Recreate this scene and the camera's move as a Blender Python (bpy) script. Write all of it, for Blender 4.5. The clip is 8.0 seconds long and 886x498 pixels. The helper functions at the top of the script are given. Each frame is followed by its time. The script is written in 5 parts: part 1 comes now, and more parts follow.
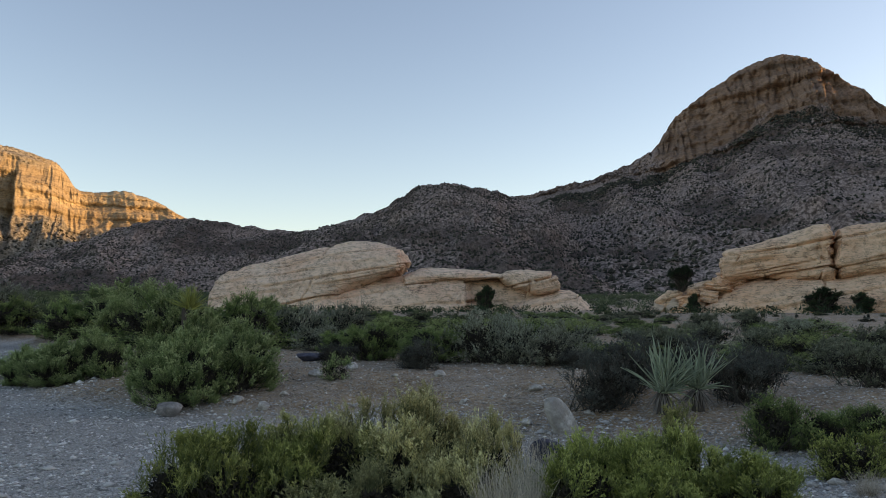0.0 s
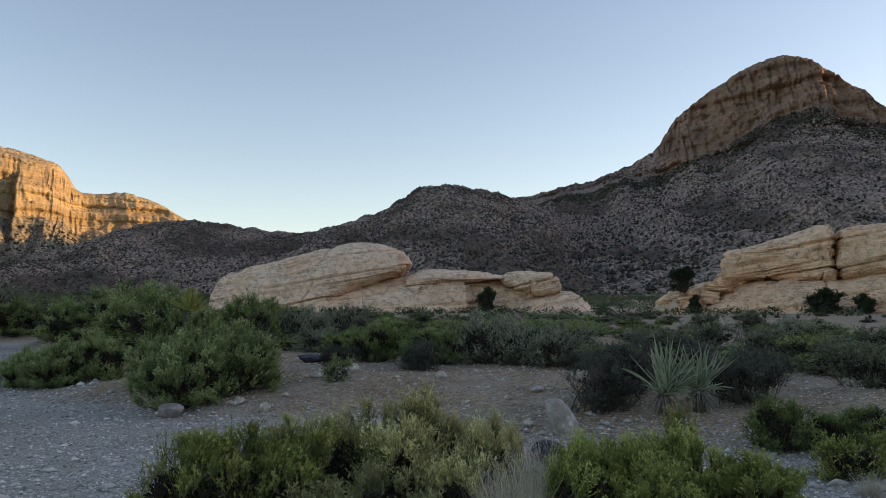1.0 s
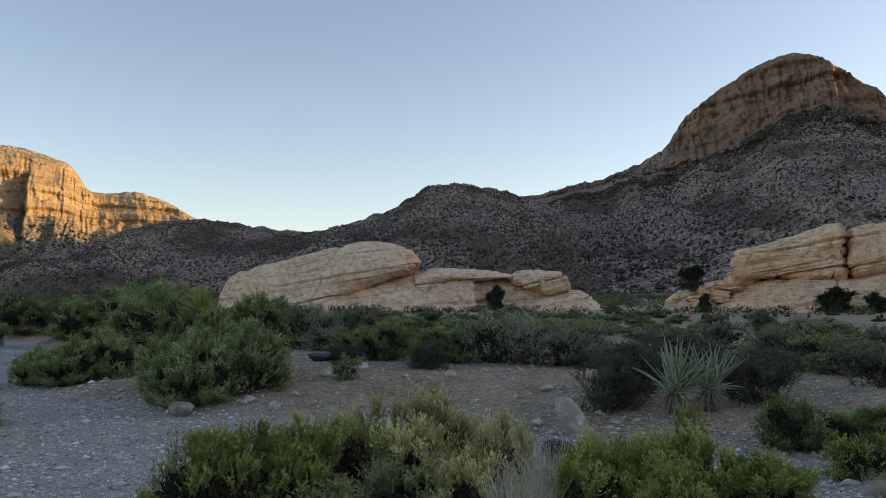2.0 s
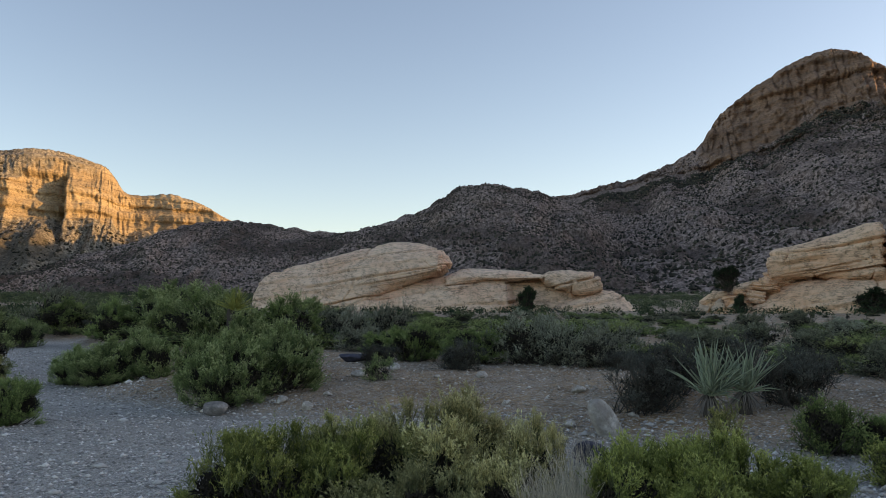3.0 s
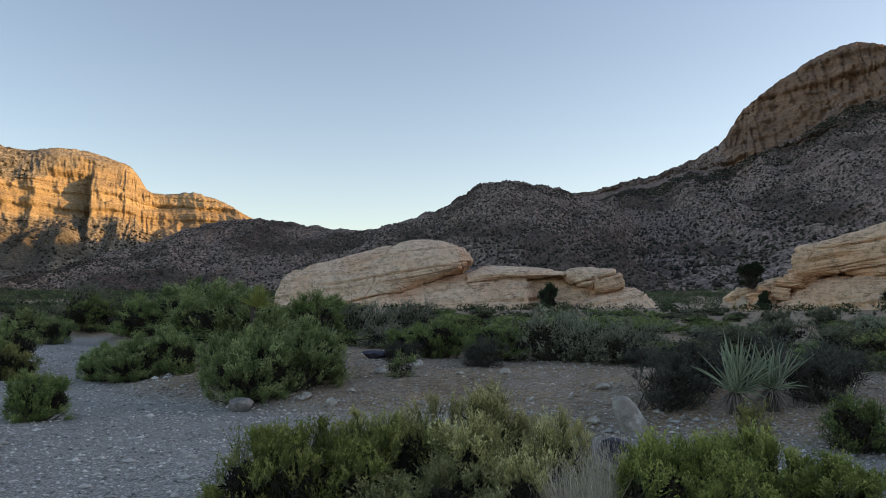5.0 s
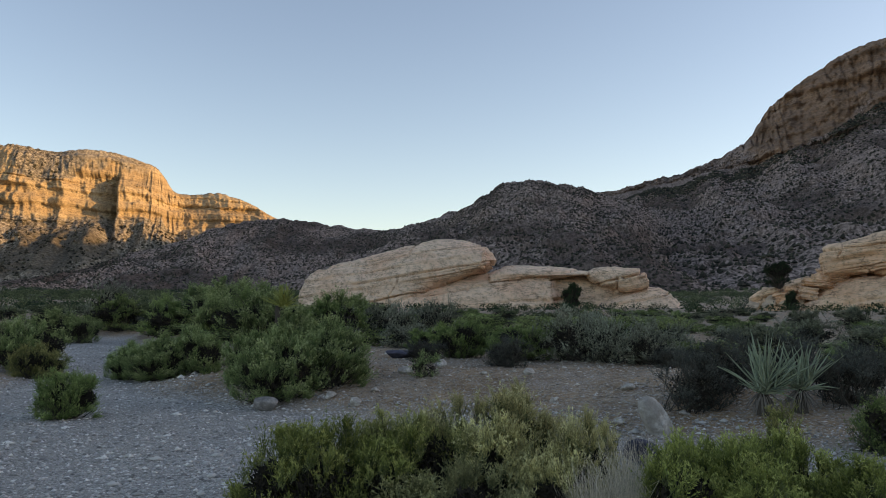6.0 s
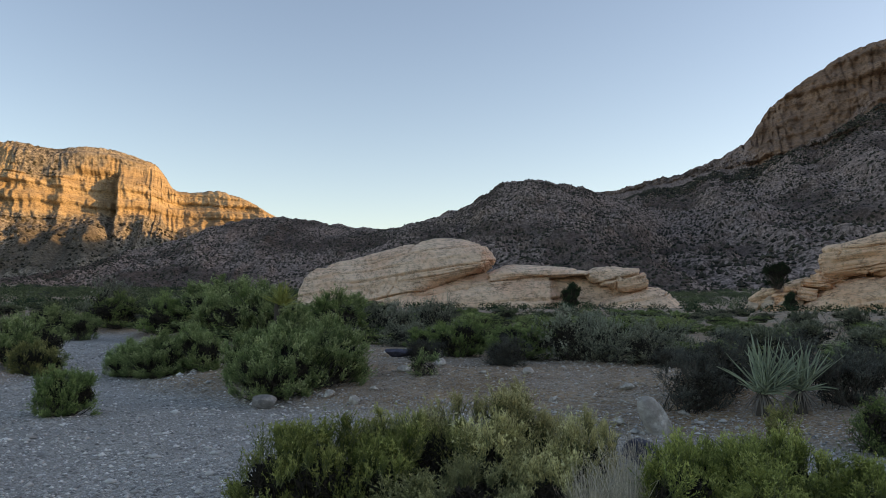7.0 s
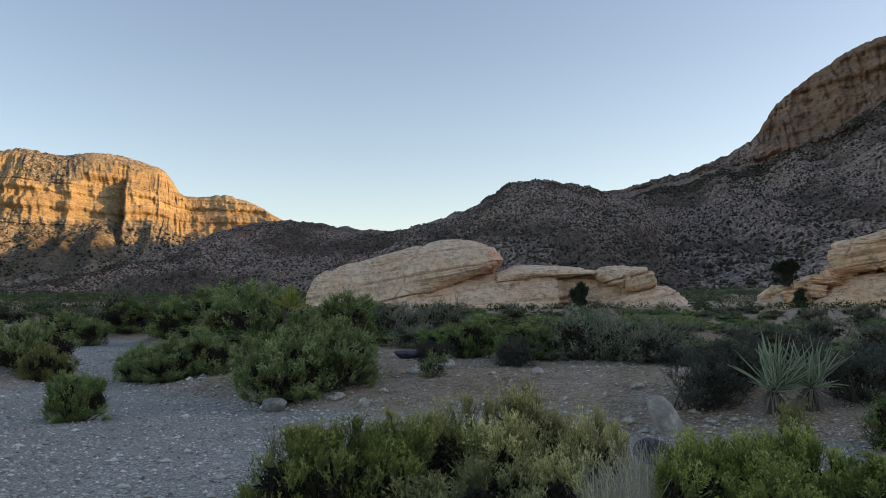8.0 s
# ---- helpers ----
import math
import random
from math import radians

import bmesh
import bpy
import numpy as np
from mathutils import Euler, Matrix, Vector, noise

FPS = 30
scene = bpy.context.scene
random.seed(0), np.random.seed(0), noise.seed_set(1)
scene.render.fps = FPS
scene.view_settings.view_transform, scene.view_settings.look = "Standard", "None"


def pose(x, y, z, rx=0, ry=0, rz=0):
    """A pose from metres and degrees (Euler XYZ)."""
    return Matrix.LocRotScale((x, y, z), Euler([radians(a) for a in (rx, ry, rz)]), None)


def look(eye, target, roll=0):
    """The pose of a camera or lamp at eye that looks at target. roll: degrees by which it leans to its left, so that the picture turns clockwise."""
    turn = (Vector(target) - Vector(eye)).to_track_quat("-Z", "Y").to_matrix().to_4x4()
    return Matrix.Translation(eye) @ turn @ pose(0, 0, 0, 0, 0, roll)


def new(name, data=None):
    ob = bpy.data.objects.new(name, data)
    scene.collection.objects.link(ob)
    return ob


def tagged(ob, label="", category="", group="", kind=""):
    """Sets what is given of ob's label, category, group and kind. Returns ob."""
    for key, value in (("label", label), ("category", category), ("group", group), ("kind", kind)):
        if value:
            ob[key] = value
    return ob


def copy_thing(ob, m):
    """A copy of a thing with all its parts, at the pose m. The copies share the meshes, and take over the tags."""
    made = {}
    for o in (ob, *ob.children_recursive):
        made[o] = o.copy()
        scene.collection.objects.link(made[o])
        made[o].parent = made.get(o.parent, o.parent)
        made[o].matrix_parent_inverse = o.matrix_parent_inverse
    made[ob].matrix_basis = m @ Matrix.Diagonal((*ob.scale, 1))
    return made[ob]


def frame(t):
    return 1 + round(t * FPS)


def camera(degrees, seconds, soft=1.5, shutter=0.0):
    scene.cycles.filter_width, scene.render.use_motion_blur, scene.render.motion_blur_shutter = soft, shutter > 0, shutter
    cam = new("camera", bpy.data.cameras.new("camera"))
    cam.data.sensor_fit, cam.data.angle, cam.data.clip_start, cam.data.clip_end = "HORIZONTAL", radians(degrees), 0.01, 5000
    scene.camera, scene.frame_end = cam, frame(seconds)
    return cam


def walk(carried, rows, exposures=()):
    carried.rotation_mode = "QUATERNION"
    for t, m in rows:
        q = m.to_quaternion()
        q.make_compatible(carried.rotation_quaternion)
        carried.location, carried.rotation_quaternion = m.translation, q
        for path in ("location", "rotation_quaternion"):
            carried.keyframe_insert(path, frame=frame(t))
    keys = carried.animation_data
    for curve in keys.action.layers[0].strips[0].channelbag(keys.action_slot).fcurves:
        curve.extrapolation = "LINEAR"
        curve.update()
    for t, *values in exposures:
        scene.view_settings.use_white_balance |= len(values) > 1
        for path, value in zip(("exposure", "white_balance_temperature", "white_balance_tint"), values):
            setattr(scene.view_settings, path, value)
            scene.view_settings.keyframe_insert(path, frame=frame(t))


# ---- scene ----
cam = camera(58.75, 8.0, 0.85)
# seconds, x, y, z, yaw, pitch, roll
ROWS = [(0.0, 0, 0, 1.6, 0, 4.7, 0), (0.5, -.001, 0, 1.601, .108, 4.752, .049), (1.0, -.002, .003, 1.598, .081, 4.792, .062),
        (1.5, -.008, .006, 1.598, .182, 4.708, .055), (1.7, -.008, .006, 1.598, .24, 4.71, .05), (2.8, -.008, .006, 1.602, 2.76, 4.72, 0),
        (3.0, -.008, .006, 1.603, 2.994, 4.753, 0), (3.5, -.013, 0, 1.605, 3.270, 4.765, .05), (4.0, -.018, -.004, 1.604, 3.533, 4.698, .015),
        (4.2, -.022, -.003, 1.602, 3.87, 4.66, .02), (5.3, -.05, .003, 1.596, 4.58, 4.54, .06), (5.5, -.053, .006, 1.596, 4.879, 4.535, .073),
        (5.7, -.055, .01, 1.596, 5.86, 4.48, .04), (6.0, -.057, .016, 1.596, 6.174, 4.533, -.019), (6.5, -.058, .026, 1.592, 6.117, 4.527, -.294),
        (7.0, -.062, .033, 1.591, 6.111, 4.465, -.294), (7.5, -.067, .036, 1.591, 6.326, 4.452, .177), (8.0, -.071, .031, 1.594, 6.694, 4.55, .401)]
walk(cam, [(t, pose(x, y, z, 90 + p, r, w)) for t, x, y, z, w, p, r in ROWS], [(0.0, 1.05, 9250, 21), (8.0, 1.05, 9250, 21)])

# ---- light: a clear evening, the valley in the shade of the ridge to the west ----
SUN_AZ, SUN_EL = 78.0, 11.0
world = bpy.data.worlds.new("evening_sky")
scene.world = world
world.use_nodes = True
wn = world.node_tree
sky = wn.nodes.new("ShaderNodeTexSky")
sky.sky_type, sky.sun_disc = "NISHITA", False
sky.sun_elevation, sky.sun_rotation = radians(SUN_EL), radians(SUN_AZ)
sky.altitude, sky.air_density, sky.dust_density, sky.ozone_density = 1100, 1.0, 1.3, 2.4
wn.links.new(sky.outputs[0], wn.nodes["Background"].inputs["Color"])
wn.nodes["Background"].inputs["Strength"].default_value = 0.15
sun = new("sun", bpy.data.lights.new("sun", "SUN"))
sun.data.energy, sun.data.angle, sun.data.color = 2.5, radians(0.5), (1.0, 0.68, 0.31)
a, e = radians(SUN_AZ), radians(SUN_EL)
sun.matrix_world = look((math.sin(a) * math.cos(e) * 50, math.cos(a) * math.cos(e) * 50, math.sin(e) * 50), (0, 0, 0))


# ---- small tools ----
def smooth(a, b, x):
    t = np.clip((np.asarray(x, float) - a) / (b - a), 0, 1)
    return t * t * (3 - 2 * t)


def grad_noise(p, seed=0):
    """Gradient noise at points p (N, 3), about -0.7 to 0.7."""
    p = np.asarray(p, float)
    i = np.floor(p).astype(np.int64)
    f = p - i
    w = f * f * f * (f * (f * 6 - 15) + 10)
    out = np.zeros(len(p))
    for dx in (0, 1):
        for dy in (0, 1):
            for dz in (0, 1):
                h = ((i[:, 0] + dx) * 73856093 ^ (i[:, 1] + dy) * 19349663 ^ (i[:, 2] + dz) * 83492791 ^ (seed * 2654435761 + 1013)) & 0xffffffff
                h = (h ^ (h >> 15)) * 2246822519 & 0xffffffff
                h = (h ^ (h >> 13)) * 3266489917 & 0xffffffff
                h ^= h >> 16
                g = np.stack([(h & 1023) / 511.5 - 1, (h >> 10 & 1023) / 511.5 - 1, (h >> 20 & 1023) / 511.5 - 1], 1)
                k = (w[:, 0] if dx else 1 - w[:, 0]) * (w[:, 1] if dy else 1 - w[:, 1]) * (w[:, 2] if dz else 1 - w[:, 2])
                out += k * (g * (f - (dx, dy, dz))).sum(1)
    return out


def fbm(p, octaves=4, seed=0, gain=0.5):
    p = np.asarray(p, float)
    out, amp = np.zeros(len(p)), 1.0
    for o in range(octaves):
        out += amp * grad_noise(p, seed + o * 17)
        p, amp = p * 2.03 + 7.3, amp * gain
    return out


def ridged(p, octaves=4, seed=0):
    """Noise with sharp crests, 0 to about 1."""
    p = np.asarray(p, float)
    out, amp, total = np.zeros(len(p)), 1.0, 0.0
    for o in range(octaves):
        out += amp * (1 - np.clip(np.abs(grad_noise(p, seed + o * 31)) * 2.2, 0, 1))
        total += amp
        p, amp = p * 2.1 + 3.1, amp * 0.5
    return out / total


def chance(k, seed):
    """A random number, 0 to 1, for each whole number k."""
    f = np.sin(k * 12.9898 + seed * 78.233) * 43758.5453
    return f - np.floor(f)


def mesh_of(name, verts, faces, mats=(), flat=False):
    """A mesh from arrays: verts (N, 3), faces (M, 3 or 4)."""
    verts, faces = np.asarray(verts, np.float32), np.asarray(faces, np.int32)
    me, (m, k) = bpy.data.meshes.new(name), faces.shape
    me.vertices.add(len(verts))
    me.vertices.foreach_set("co", verts.ravel())
    me.loops.add(m * k)
    me.loops.foreach_set("vertex_index", faces.ravel())
    me.polygons.add(m)
    me.polygons.foreach_set("loop_start", np.arange(0, m * k, k, dtype=np.int32))
    me.polygons.foreach_set("use_smooth", np.full(m, not flat))
    me.update(calc_edges=True)
    me.validate()
    for mat in mats:
        me.materials.append(mat)
    return me


def leaf_mesh(name, verts, faces, tuft, mat):
    """A flat-shaded leaf mesh; tuft: each leaf's tone, 0 (inner, as if shaded) to 1 (fresh tip, as if lit)."""
    me = mesh_of(name, verts, faces, [mat], True)
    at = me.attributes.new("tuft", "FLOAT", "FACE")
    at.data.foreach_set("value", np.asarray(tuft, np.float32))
    return me


def grid_faces(nu, nv, wrap=False):
    i, j = np.meshgrid(np.arange(nu if wrap else nu - 1), np.arange(nv - 1), indexing="ij")
    k = (i + 1) % nu
    return np.stack([i * nv + j, k * nv + j, k * nv + j + 1, i * nv + j + 1], -1).reshape(-1, 4)


def part(name, me, mat, parent, label="", m=None):
    """Links a mesh as one part under a thing or a part."""
    if mat and not me.materials:
        me.materials.append(mat)
    ob = new(name, me)
    ob.parent = parent
    if m is not None:
        ob.matrix_basis = m
    if label:
        ob["label"] = label
    return ob


# ---- materials ----
def material(name, rough=0.9, spec=0.2):
    mat = bpy.data.materials.new(name)
    mat.use_nodes = True
    bsdf = mat.node_tree.nodes["Principled BSDF"]
    bsdf.inputs["Roughness"].default_value = rough
    bsdf.inputs["Specular IOR Level"].default_value = spec
    return mat, mat.node_tree, bsdf


def node(nt, kind, **sets):
    n = nt.nodes.new(kind)
    for key, value in sets.items():
        n.inputs[key.replace("_", " ")].default_value = value
    return n


def coords(nt, scale=(1, 1, 1), turn=(0, 0, 0)):
    c = nt.nodes.new("ShaderNodeNewGeometry")
    m = nt.nodes.new("ShaderNodeMapping")
    m.inputs["Scale"].default_value, m.inputs["Rotation"].default_value = scale, [radians(v) for v in turn]
    nt.links.new(c.outputs["Position"], m.inputs["Vector"])
    return m.outputs[0]


def ramp(nt, value, stops):
    r = nt.nodes.new("ShaderNodeValToRGB")
    while len(r.color_ramp.elements) < len(stops):
        r.color_ramp.elements.new(0.5)
    for el, (pos, col) in zip(r.color_ramp.elements, stops):
        el.position, el.color = pos, (*col, 1) if len(col) == 3 else (col[0], col[0], col[0], 1)
    nt.links.new(value, r.inputs[0])
    return r.outputs[0]


def mix(nt, fac, a, b, kind="MIX"):
    n = nt.nodes.new("ShaderNodeMix")
    n.data_type, n.blend_type = "RGBA", kind
    for sock, value in ((n.inputs[0], fac), (n.inputs[6], a), (n.inputs[7], b)):
        if hasattr(value, "is_linked"):
            nt.links.new(value, sock)
        elif isinstance(value, tuple):
            sock.default_value = (*value, 1)
        else:
            sock.default_value = value
    return n.outputs[2]


def bump(nt, bsdf, height, strength, distance):
    b = node(nt, "ShaderNodeBump", Strength=strength, Distance=distance)
    nt.links.new(height, b.inputs["Height"])
    nt.links.new(b.outputs[0], bsdf.inputs["Normal"])


def noise_tex(nt, vec, scale, detail=5, rough=0.6):
    n = node(nt, "ShaderNodeTexNoise", Scale=scale, Detail=detail, Roughness=rough)
    nt.links.new(vec, n.inputs["Vector"])
    return n.outputs["Fac"]


def cells(nt, vec, scale, out="Color"):
    n = node(nt, "ShaderNodeTexVoronoi", Scale=scale)
    nt.links.new(vec, n.inputs["Vector"])
    if out == "Color":
        one = nt.nodes.new("ShaderNodeSeparateColor")
        nt.links.new(n.outputs[out], one.inputs[0])
        return one.outputs[0]
    return n.outputs[out]


def attribute(nt, name):
    n = nt.nodes.new("ShaderNodeAttribute")
    n.attribute_name = name
    return n.outputs["Fac"]


def leaf_material(name, dark, light, tip=None, tufted=True):
    """Foliage that varies from leaf to leaf, from tuft to tuft (fresh tips paler, insides darker, standing in for light
    and shade) and from plant to plant, a little light passing through.
    """
    mat, nt, bsdf = material(name, 0.75, 0.1)
    geo, inf = nt.nodes.new("ShaderNodeNewGeometry"), nt.nodes.new("ShaderNodeObjectInfo")
    tip = tip or light
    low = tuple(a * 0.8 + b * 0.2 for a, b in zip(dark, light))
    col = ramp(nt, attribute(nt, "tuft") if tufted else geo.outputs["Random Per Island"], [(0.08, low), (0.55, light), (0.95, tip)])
    patch = noise_tex(nt, coords(nt), 4, 3)
    col = mix(nt, ramp(nt, patch, [(0.42, (0.0,)), (0.7, (0.4,))]), col, low)
    hsv = node(nt, "ShaderNodeHueSaturation")
    for sock, lo, hi in (("Hue", 0.496, 0.512), ("Value", 0.82, 1.2)):
        r = node(nt, "ShaderNodeMapRange", To_Min=lo, To_Max=hi)
        nt.links.new(inf.outputs["Random"], r.inputs[0])
        nt.links.new(r.outputs[0], hsv.inputs[sock])
    hsv.inputs["Saturation"].default_value = 0.94
    nt.links.new(col, hsv.inputs["Color"])
    nt.links.new(hsv.outputs[0], bsdf.inputs["Base Color"])
    tr = nt.nodes.new("ShaderNodeBsdfTranslucent")
    nt.links.new(hsv.outputs[0], tr.inputs[0])
    mx = nt.nodes.new("ShaderNodeMixShader")
    mx.inputs[0].default_value = 0.06
    nt.links.new(bsdf.outputs[0], mx.inputs[1])
    nt.links.new(tr.outputs[0], mx.inputs[2])
    nt.links.new(mx.outputs[0], nt.nodes["Material Output"].inputs[0])
    return mat


def bark_material(name, dark, light):
    mat, nt, bsdf = material(name, 0.9, 0.1)
    geo = nt.nodes.new("ShaderNodeNewGeometry")
    col = ramp(nt, geo.outputs["Random Per Island"], [(0.0, dark), (1.0, light)])
    grain = noise_tex(nt, coords(nt), 60, 3)
    nt.links.new(mix(nt, grain, col, dark), bsdf.inputs["Base Color"])
    bump(nt, bsdf, grain, 0.4, 0.004)
    return mat


def ground_material():
    mat, nt, bsdf = material("desert_ground", 0.95, 0.1)
    pos = coords(nt)
    wash = attribute(nt, "wash")
    stone = cells(nt, pos, 48)
    stone2 = cells(nt, pos, 125)
    g1 = ramp(nt, stone, [(0.0, (0.14, 0.135, 0.13)), (0.3, (0.32, 0.31, 0.298)), (0.75, (0.5, 0.488, 0.47)), (0.92, (0.62, 0.605, 0.585)), (1.0, (0.9, 0.88, 0.86))])
    g2 = ramp(nt, stone2, [(0.0, (0.15, 0.145, 0.14)), (0.6, (0.41, 0.398, 0.38)), (1.0, (0.74, 0.72, 0.7))])
    patch = noise_tex(nt, pos, 0.7, 6)
    gravel = mix(nt, ramp(nt, patch, [(0.42, (0.0,)), (0.6, (1.0,))]), g1, g2)
    big = cells(nt, pos, 11)
    gravel = mix(nt, ramp(nt, big, [(0.8, (0.0,)), (0.86, (0.75,))]), gravel, g2)
    gravel = mix(nt, 0.8, gravel, ramp(nt, noise_tex(nt, pos, 0.45, 5), [(0.35, (0.76, 0.73, 0.67)), (0.65, (1.08, 1.05, 0.99))]), "MULTIPLY")
    sand = ramp(nt, noise_tex(nt, pos, 9, 6, 0.7), [(0.3, (0.16, 0.1, 0.06)), (0.5, (0.32, 0.215, 0.13)), (0.75, (0.5, 0.36, 0.23))])
    soil = mix(nt, ramp(nt, stone, [(0.76, (0.0,)), (0.82, (0.8,))]), sand, g2)
    soil = mix(nt, ramp(nt, noise_tex(nt, pos, 0.6, 5), [(0.42, (0.0,)), (0.68, (0.4,))]), soil, gravel)
    soil = mix(nt, 1.0, soil, ramp(nt, noise_tex(nt, pos, 1.1, 6, 0.7), [(0.35, (0.78, 0.76, 0.74)), (0.5, (1.05, 1.05, 1.05)), (0.65, (1.25, 1.23, 1.2))]), "MULTIPLY")
    near = mix(nt, wash, soil, gravel)
    nt.links.new(near, bsdf.inputs["Base Color"])
    h = mix(nt, 0.6, cells(nt, pos, 90, "Distance"), noise_tex(nt, pos, 26, 6, 0.75))
    bump(nt, bsdf, h, 0.7, 0.03)
    return mat


def rubble(nt, a, b, c, scale):
    """Colour and fine relief of a dry stony slope: pale rubble, darker scree in patches, speckled by low scrub."""
    pos = coords(nt, (1, 0.4, 0.75))
    big = noise_tex(nt, pos, 0.018 * scale, 6, 0.6)
    mid = noise_tex(nt, pos, 0.12 * scale, 5, 0.7)
    fine = noise_tex(nt, pos, 0.5 * scale, 5, 0.8)
    col = ramp(nt, mid, [(0.36, a), (0.5, b), (0.64, c)])
    col = mix(nt, ramp(nt, big, [(0.42, (0.0,)), (0.6, (0.6,))]), col, a)
    col = mix(nt, 0.7, col, ramp(nt, fine, [(0.41, tuple(v * 0.35 for v in a)), (0.5, b), (0.59, tuple(min(v * 1.5, 0.7) for v in c))]))
    zone = noise_tex(nt, coords(nt, (1, 0.35, 1.2)), 0.009 * scale, 5, 0.62)
    col = mix(nt, ramp(nt, zone, [(0.5, (0.0,)), (0.58, (0.7,))]), col, tuple(v * 0.55 for v in a))
    col = mix(nt, ramp(nt, zone, [(0.36, (0.45,)), (0.44, (0.0,))]), col, c)
    spots = cells(nt, pos, 0.3 * scale, "Distance")
    keep = noise_tex(nt, pos, 0.05 * scale, 3)
    dots = nt.nodes.new("ShaderNodeMath")
    dots.operation = "MULTIPLY"
    nt.links.new(ramp(nt, spots, [(0.22, (1.0,)), (0.36, (0.0,))]), dots.inputs[0])
    nt.links.new(ramp(nt, keep, [(0.38, (0.15,)), (0.52, (1.0,))]), dots.inputs[1])
    return mix(nt, dots.outputs[0], col, (0.04, 0.038, 0.026)), fine


def hill_material(name, a, b, c, scale=1.0):
    mat, nt, bsdf = material(name, 0.95, 0.05)
    col, fine = rubble(nt, a, b, c, scale)
    nt.links.new(col, bsdf.inputs["Base Color"])
    bump(nt, bsdf, fine, 0.6, 2.0 / scale)
    return mat


def cliff_material(name, pale, warm, dark, band, grain, soil):
    """Bedded cliff rock with dark streaks running down and talus scrub below: band is the bedding's spacing per metre."""
    mat, nt, bsdf = material(name, 0.9, 0.08)
    beds = noise_tex(nt, coords(nt, (0.06, 0.06, 1)), band, 7, 0.7)
    streak = noise_tex(nt, coords(nt, (1, 1, 0.12)), band * 0.7, 6, 0.7)
    fine = noise_tex(nt, coords(nt, (0.7, 0.7, 1.4)), band * 6, 6, 0.75)
    col = ramp(nt, beds, [(0.33, dark), (0.47, warm), (0.6, pale), (0.75, warm)])
    col = mix(nt, ramp(nt, streak, [(0.4, (0.22,)), (0.54, (0.0,))]), col, dark)
    col = mix(nt, ramp(nt, fine, [(0.38, (0.75,)), (0.52, (0.0,))]), col, tuple(v * 0.45 for v in dark))
    slope = attribute(nt, "talus")
    scree, stones = rubble(nt, *soil, grain)
    nt.links.new(mix(nt, slope, col, scree), bsdf.inputs["Base Color"])
    bump(nt, bsdf, mix(nt, 0.5, beds, fine), 0.9, 0.6 / band * 0.3)
    return mat


def sandstone_material(name, pale, mid_c, red, tilt):
    """Cross-bedded sandstone: thin tilted beds, iron-red patches, thin dark lines along seams and joints."""
    mat, nt, bsdf = material(name, 0.9, 0.12)
    v = coords(nt, (0.25, 0.25, 3.0), tilt)
    beds = noise_tex(nt, v, 1.0, 7, 0.7)
    big = noise_tex(nt, coords(nt), 0.16, 5, 0.55)
    fine = noise_tex(nt, coords(nt), 5, 5, 0.7)
    col = ramp(nt, beds, [(0.3, mid_c), (0.5, pale), (0.62, pale), (0.78, mid_c)])
    col = mix(nt, ramp(nt, big, [(0.48, (0.0,)), (0.68, (0.7,))]), col, red)
    col = mix(nt, ramp(nt, fine, [(0.3, (0.4,)), (0.45, (0.0,))]), col, tuple(c * 0.55 for c in mid_c))
    v2 = coords(nt, (0.3, 0.3, 1.7), tilt)
    for scale, level, fade in ((1.0, 0.5, 0.9), (2.3, 0.47, 0.9), (2.3, 0.56, 0.8), (4.6, 0.5, 0.85), (4.6, 0.43, 0.8), (4.6, 0.56, 0.7)):
        seam = ramp(nt, noise_tex(nt, v2, scale, 6, 0.6), [(level - 0.015, (0.0,)), (level - 0.004, (1.0,)), (level + 0.004, (1.0,)), (level + 0.015, (0.0,))])
        where = nt.nodes.new("ShaderNodeMath")
        where.operation = "MULTIPLY"
        nt.links.new(seam, where.inputs[0])
        nt.links.new(ramp(nt, noise_tex(nt, coords(nt), 0.3 * scale, 3), [(0.45, (0.0,)), (0.58, (fade,))]), where.inputs[1])
        col = mix(nt, where.outputs[0], col, tuple(c * 0.2 for c in red))
    blocks = noise_tex(nt, coords(nt), 0.8, 4)
    for scale, width, lo in ((0.42, 0.01, 0.53), (1.0, 0.012, 0.58)):
        joint = node(nt, "ShaderNodeTexVoronoi", Scale=scale)
        joint.feature = "DISTANCE_TO_EDGE"
        warp = nt.nodes.new("ShaderNodeVectorMath")
        warp.operation = "ADD"
        nt.links.new(coords(nt, (0.45, 0.4, 2.6), tilt), warp.inputs[0])
        nt.links.new(mix(nt, 0.6, (0, 0, 0), blocks), warp.inputs[1])
        nt.links.new(warp.outputs[0], joint.inputs["Vector"])
        line_on = nt.nodes.new("ShaderNodeMath")
        line_on.operation = "MULTIPLY"
        nt.links.new(ramp(nt, joint.outputs["Distance"], [(0.0, (1.0,)), (width, (0.0,))]), line_on.inputs[0])
        nt.links.new(ramp(nt, noise_tex(nt, coords(nt), 0.22, 4), [(lo, (0.0,)), (lo + 0.12, (0.8,))]), line_on.inputs[1])
        col = mix(nt, line_on.outputs[0], col, tuple(c * 0.22 for c in red))
    nt.links.new(col, bsdf.inputs["Base Color"])
    bump(nt, bsdf, mix(nt, 0.4, beds, fine), 0.8, 0.25)
    return mat


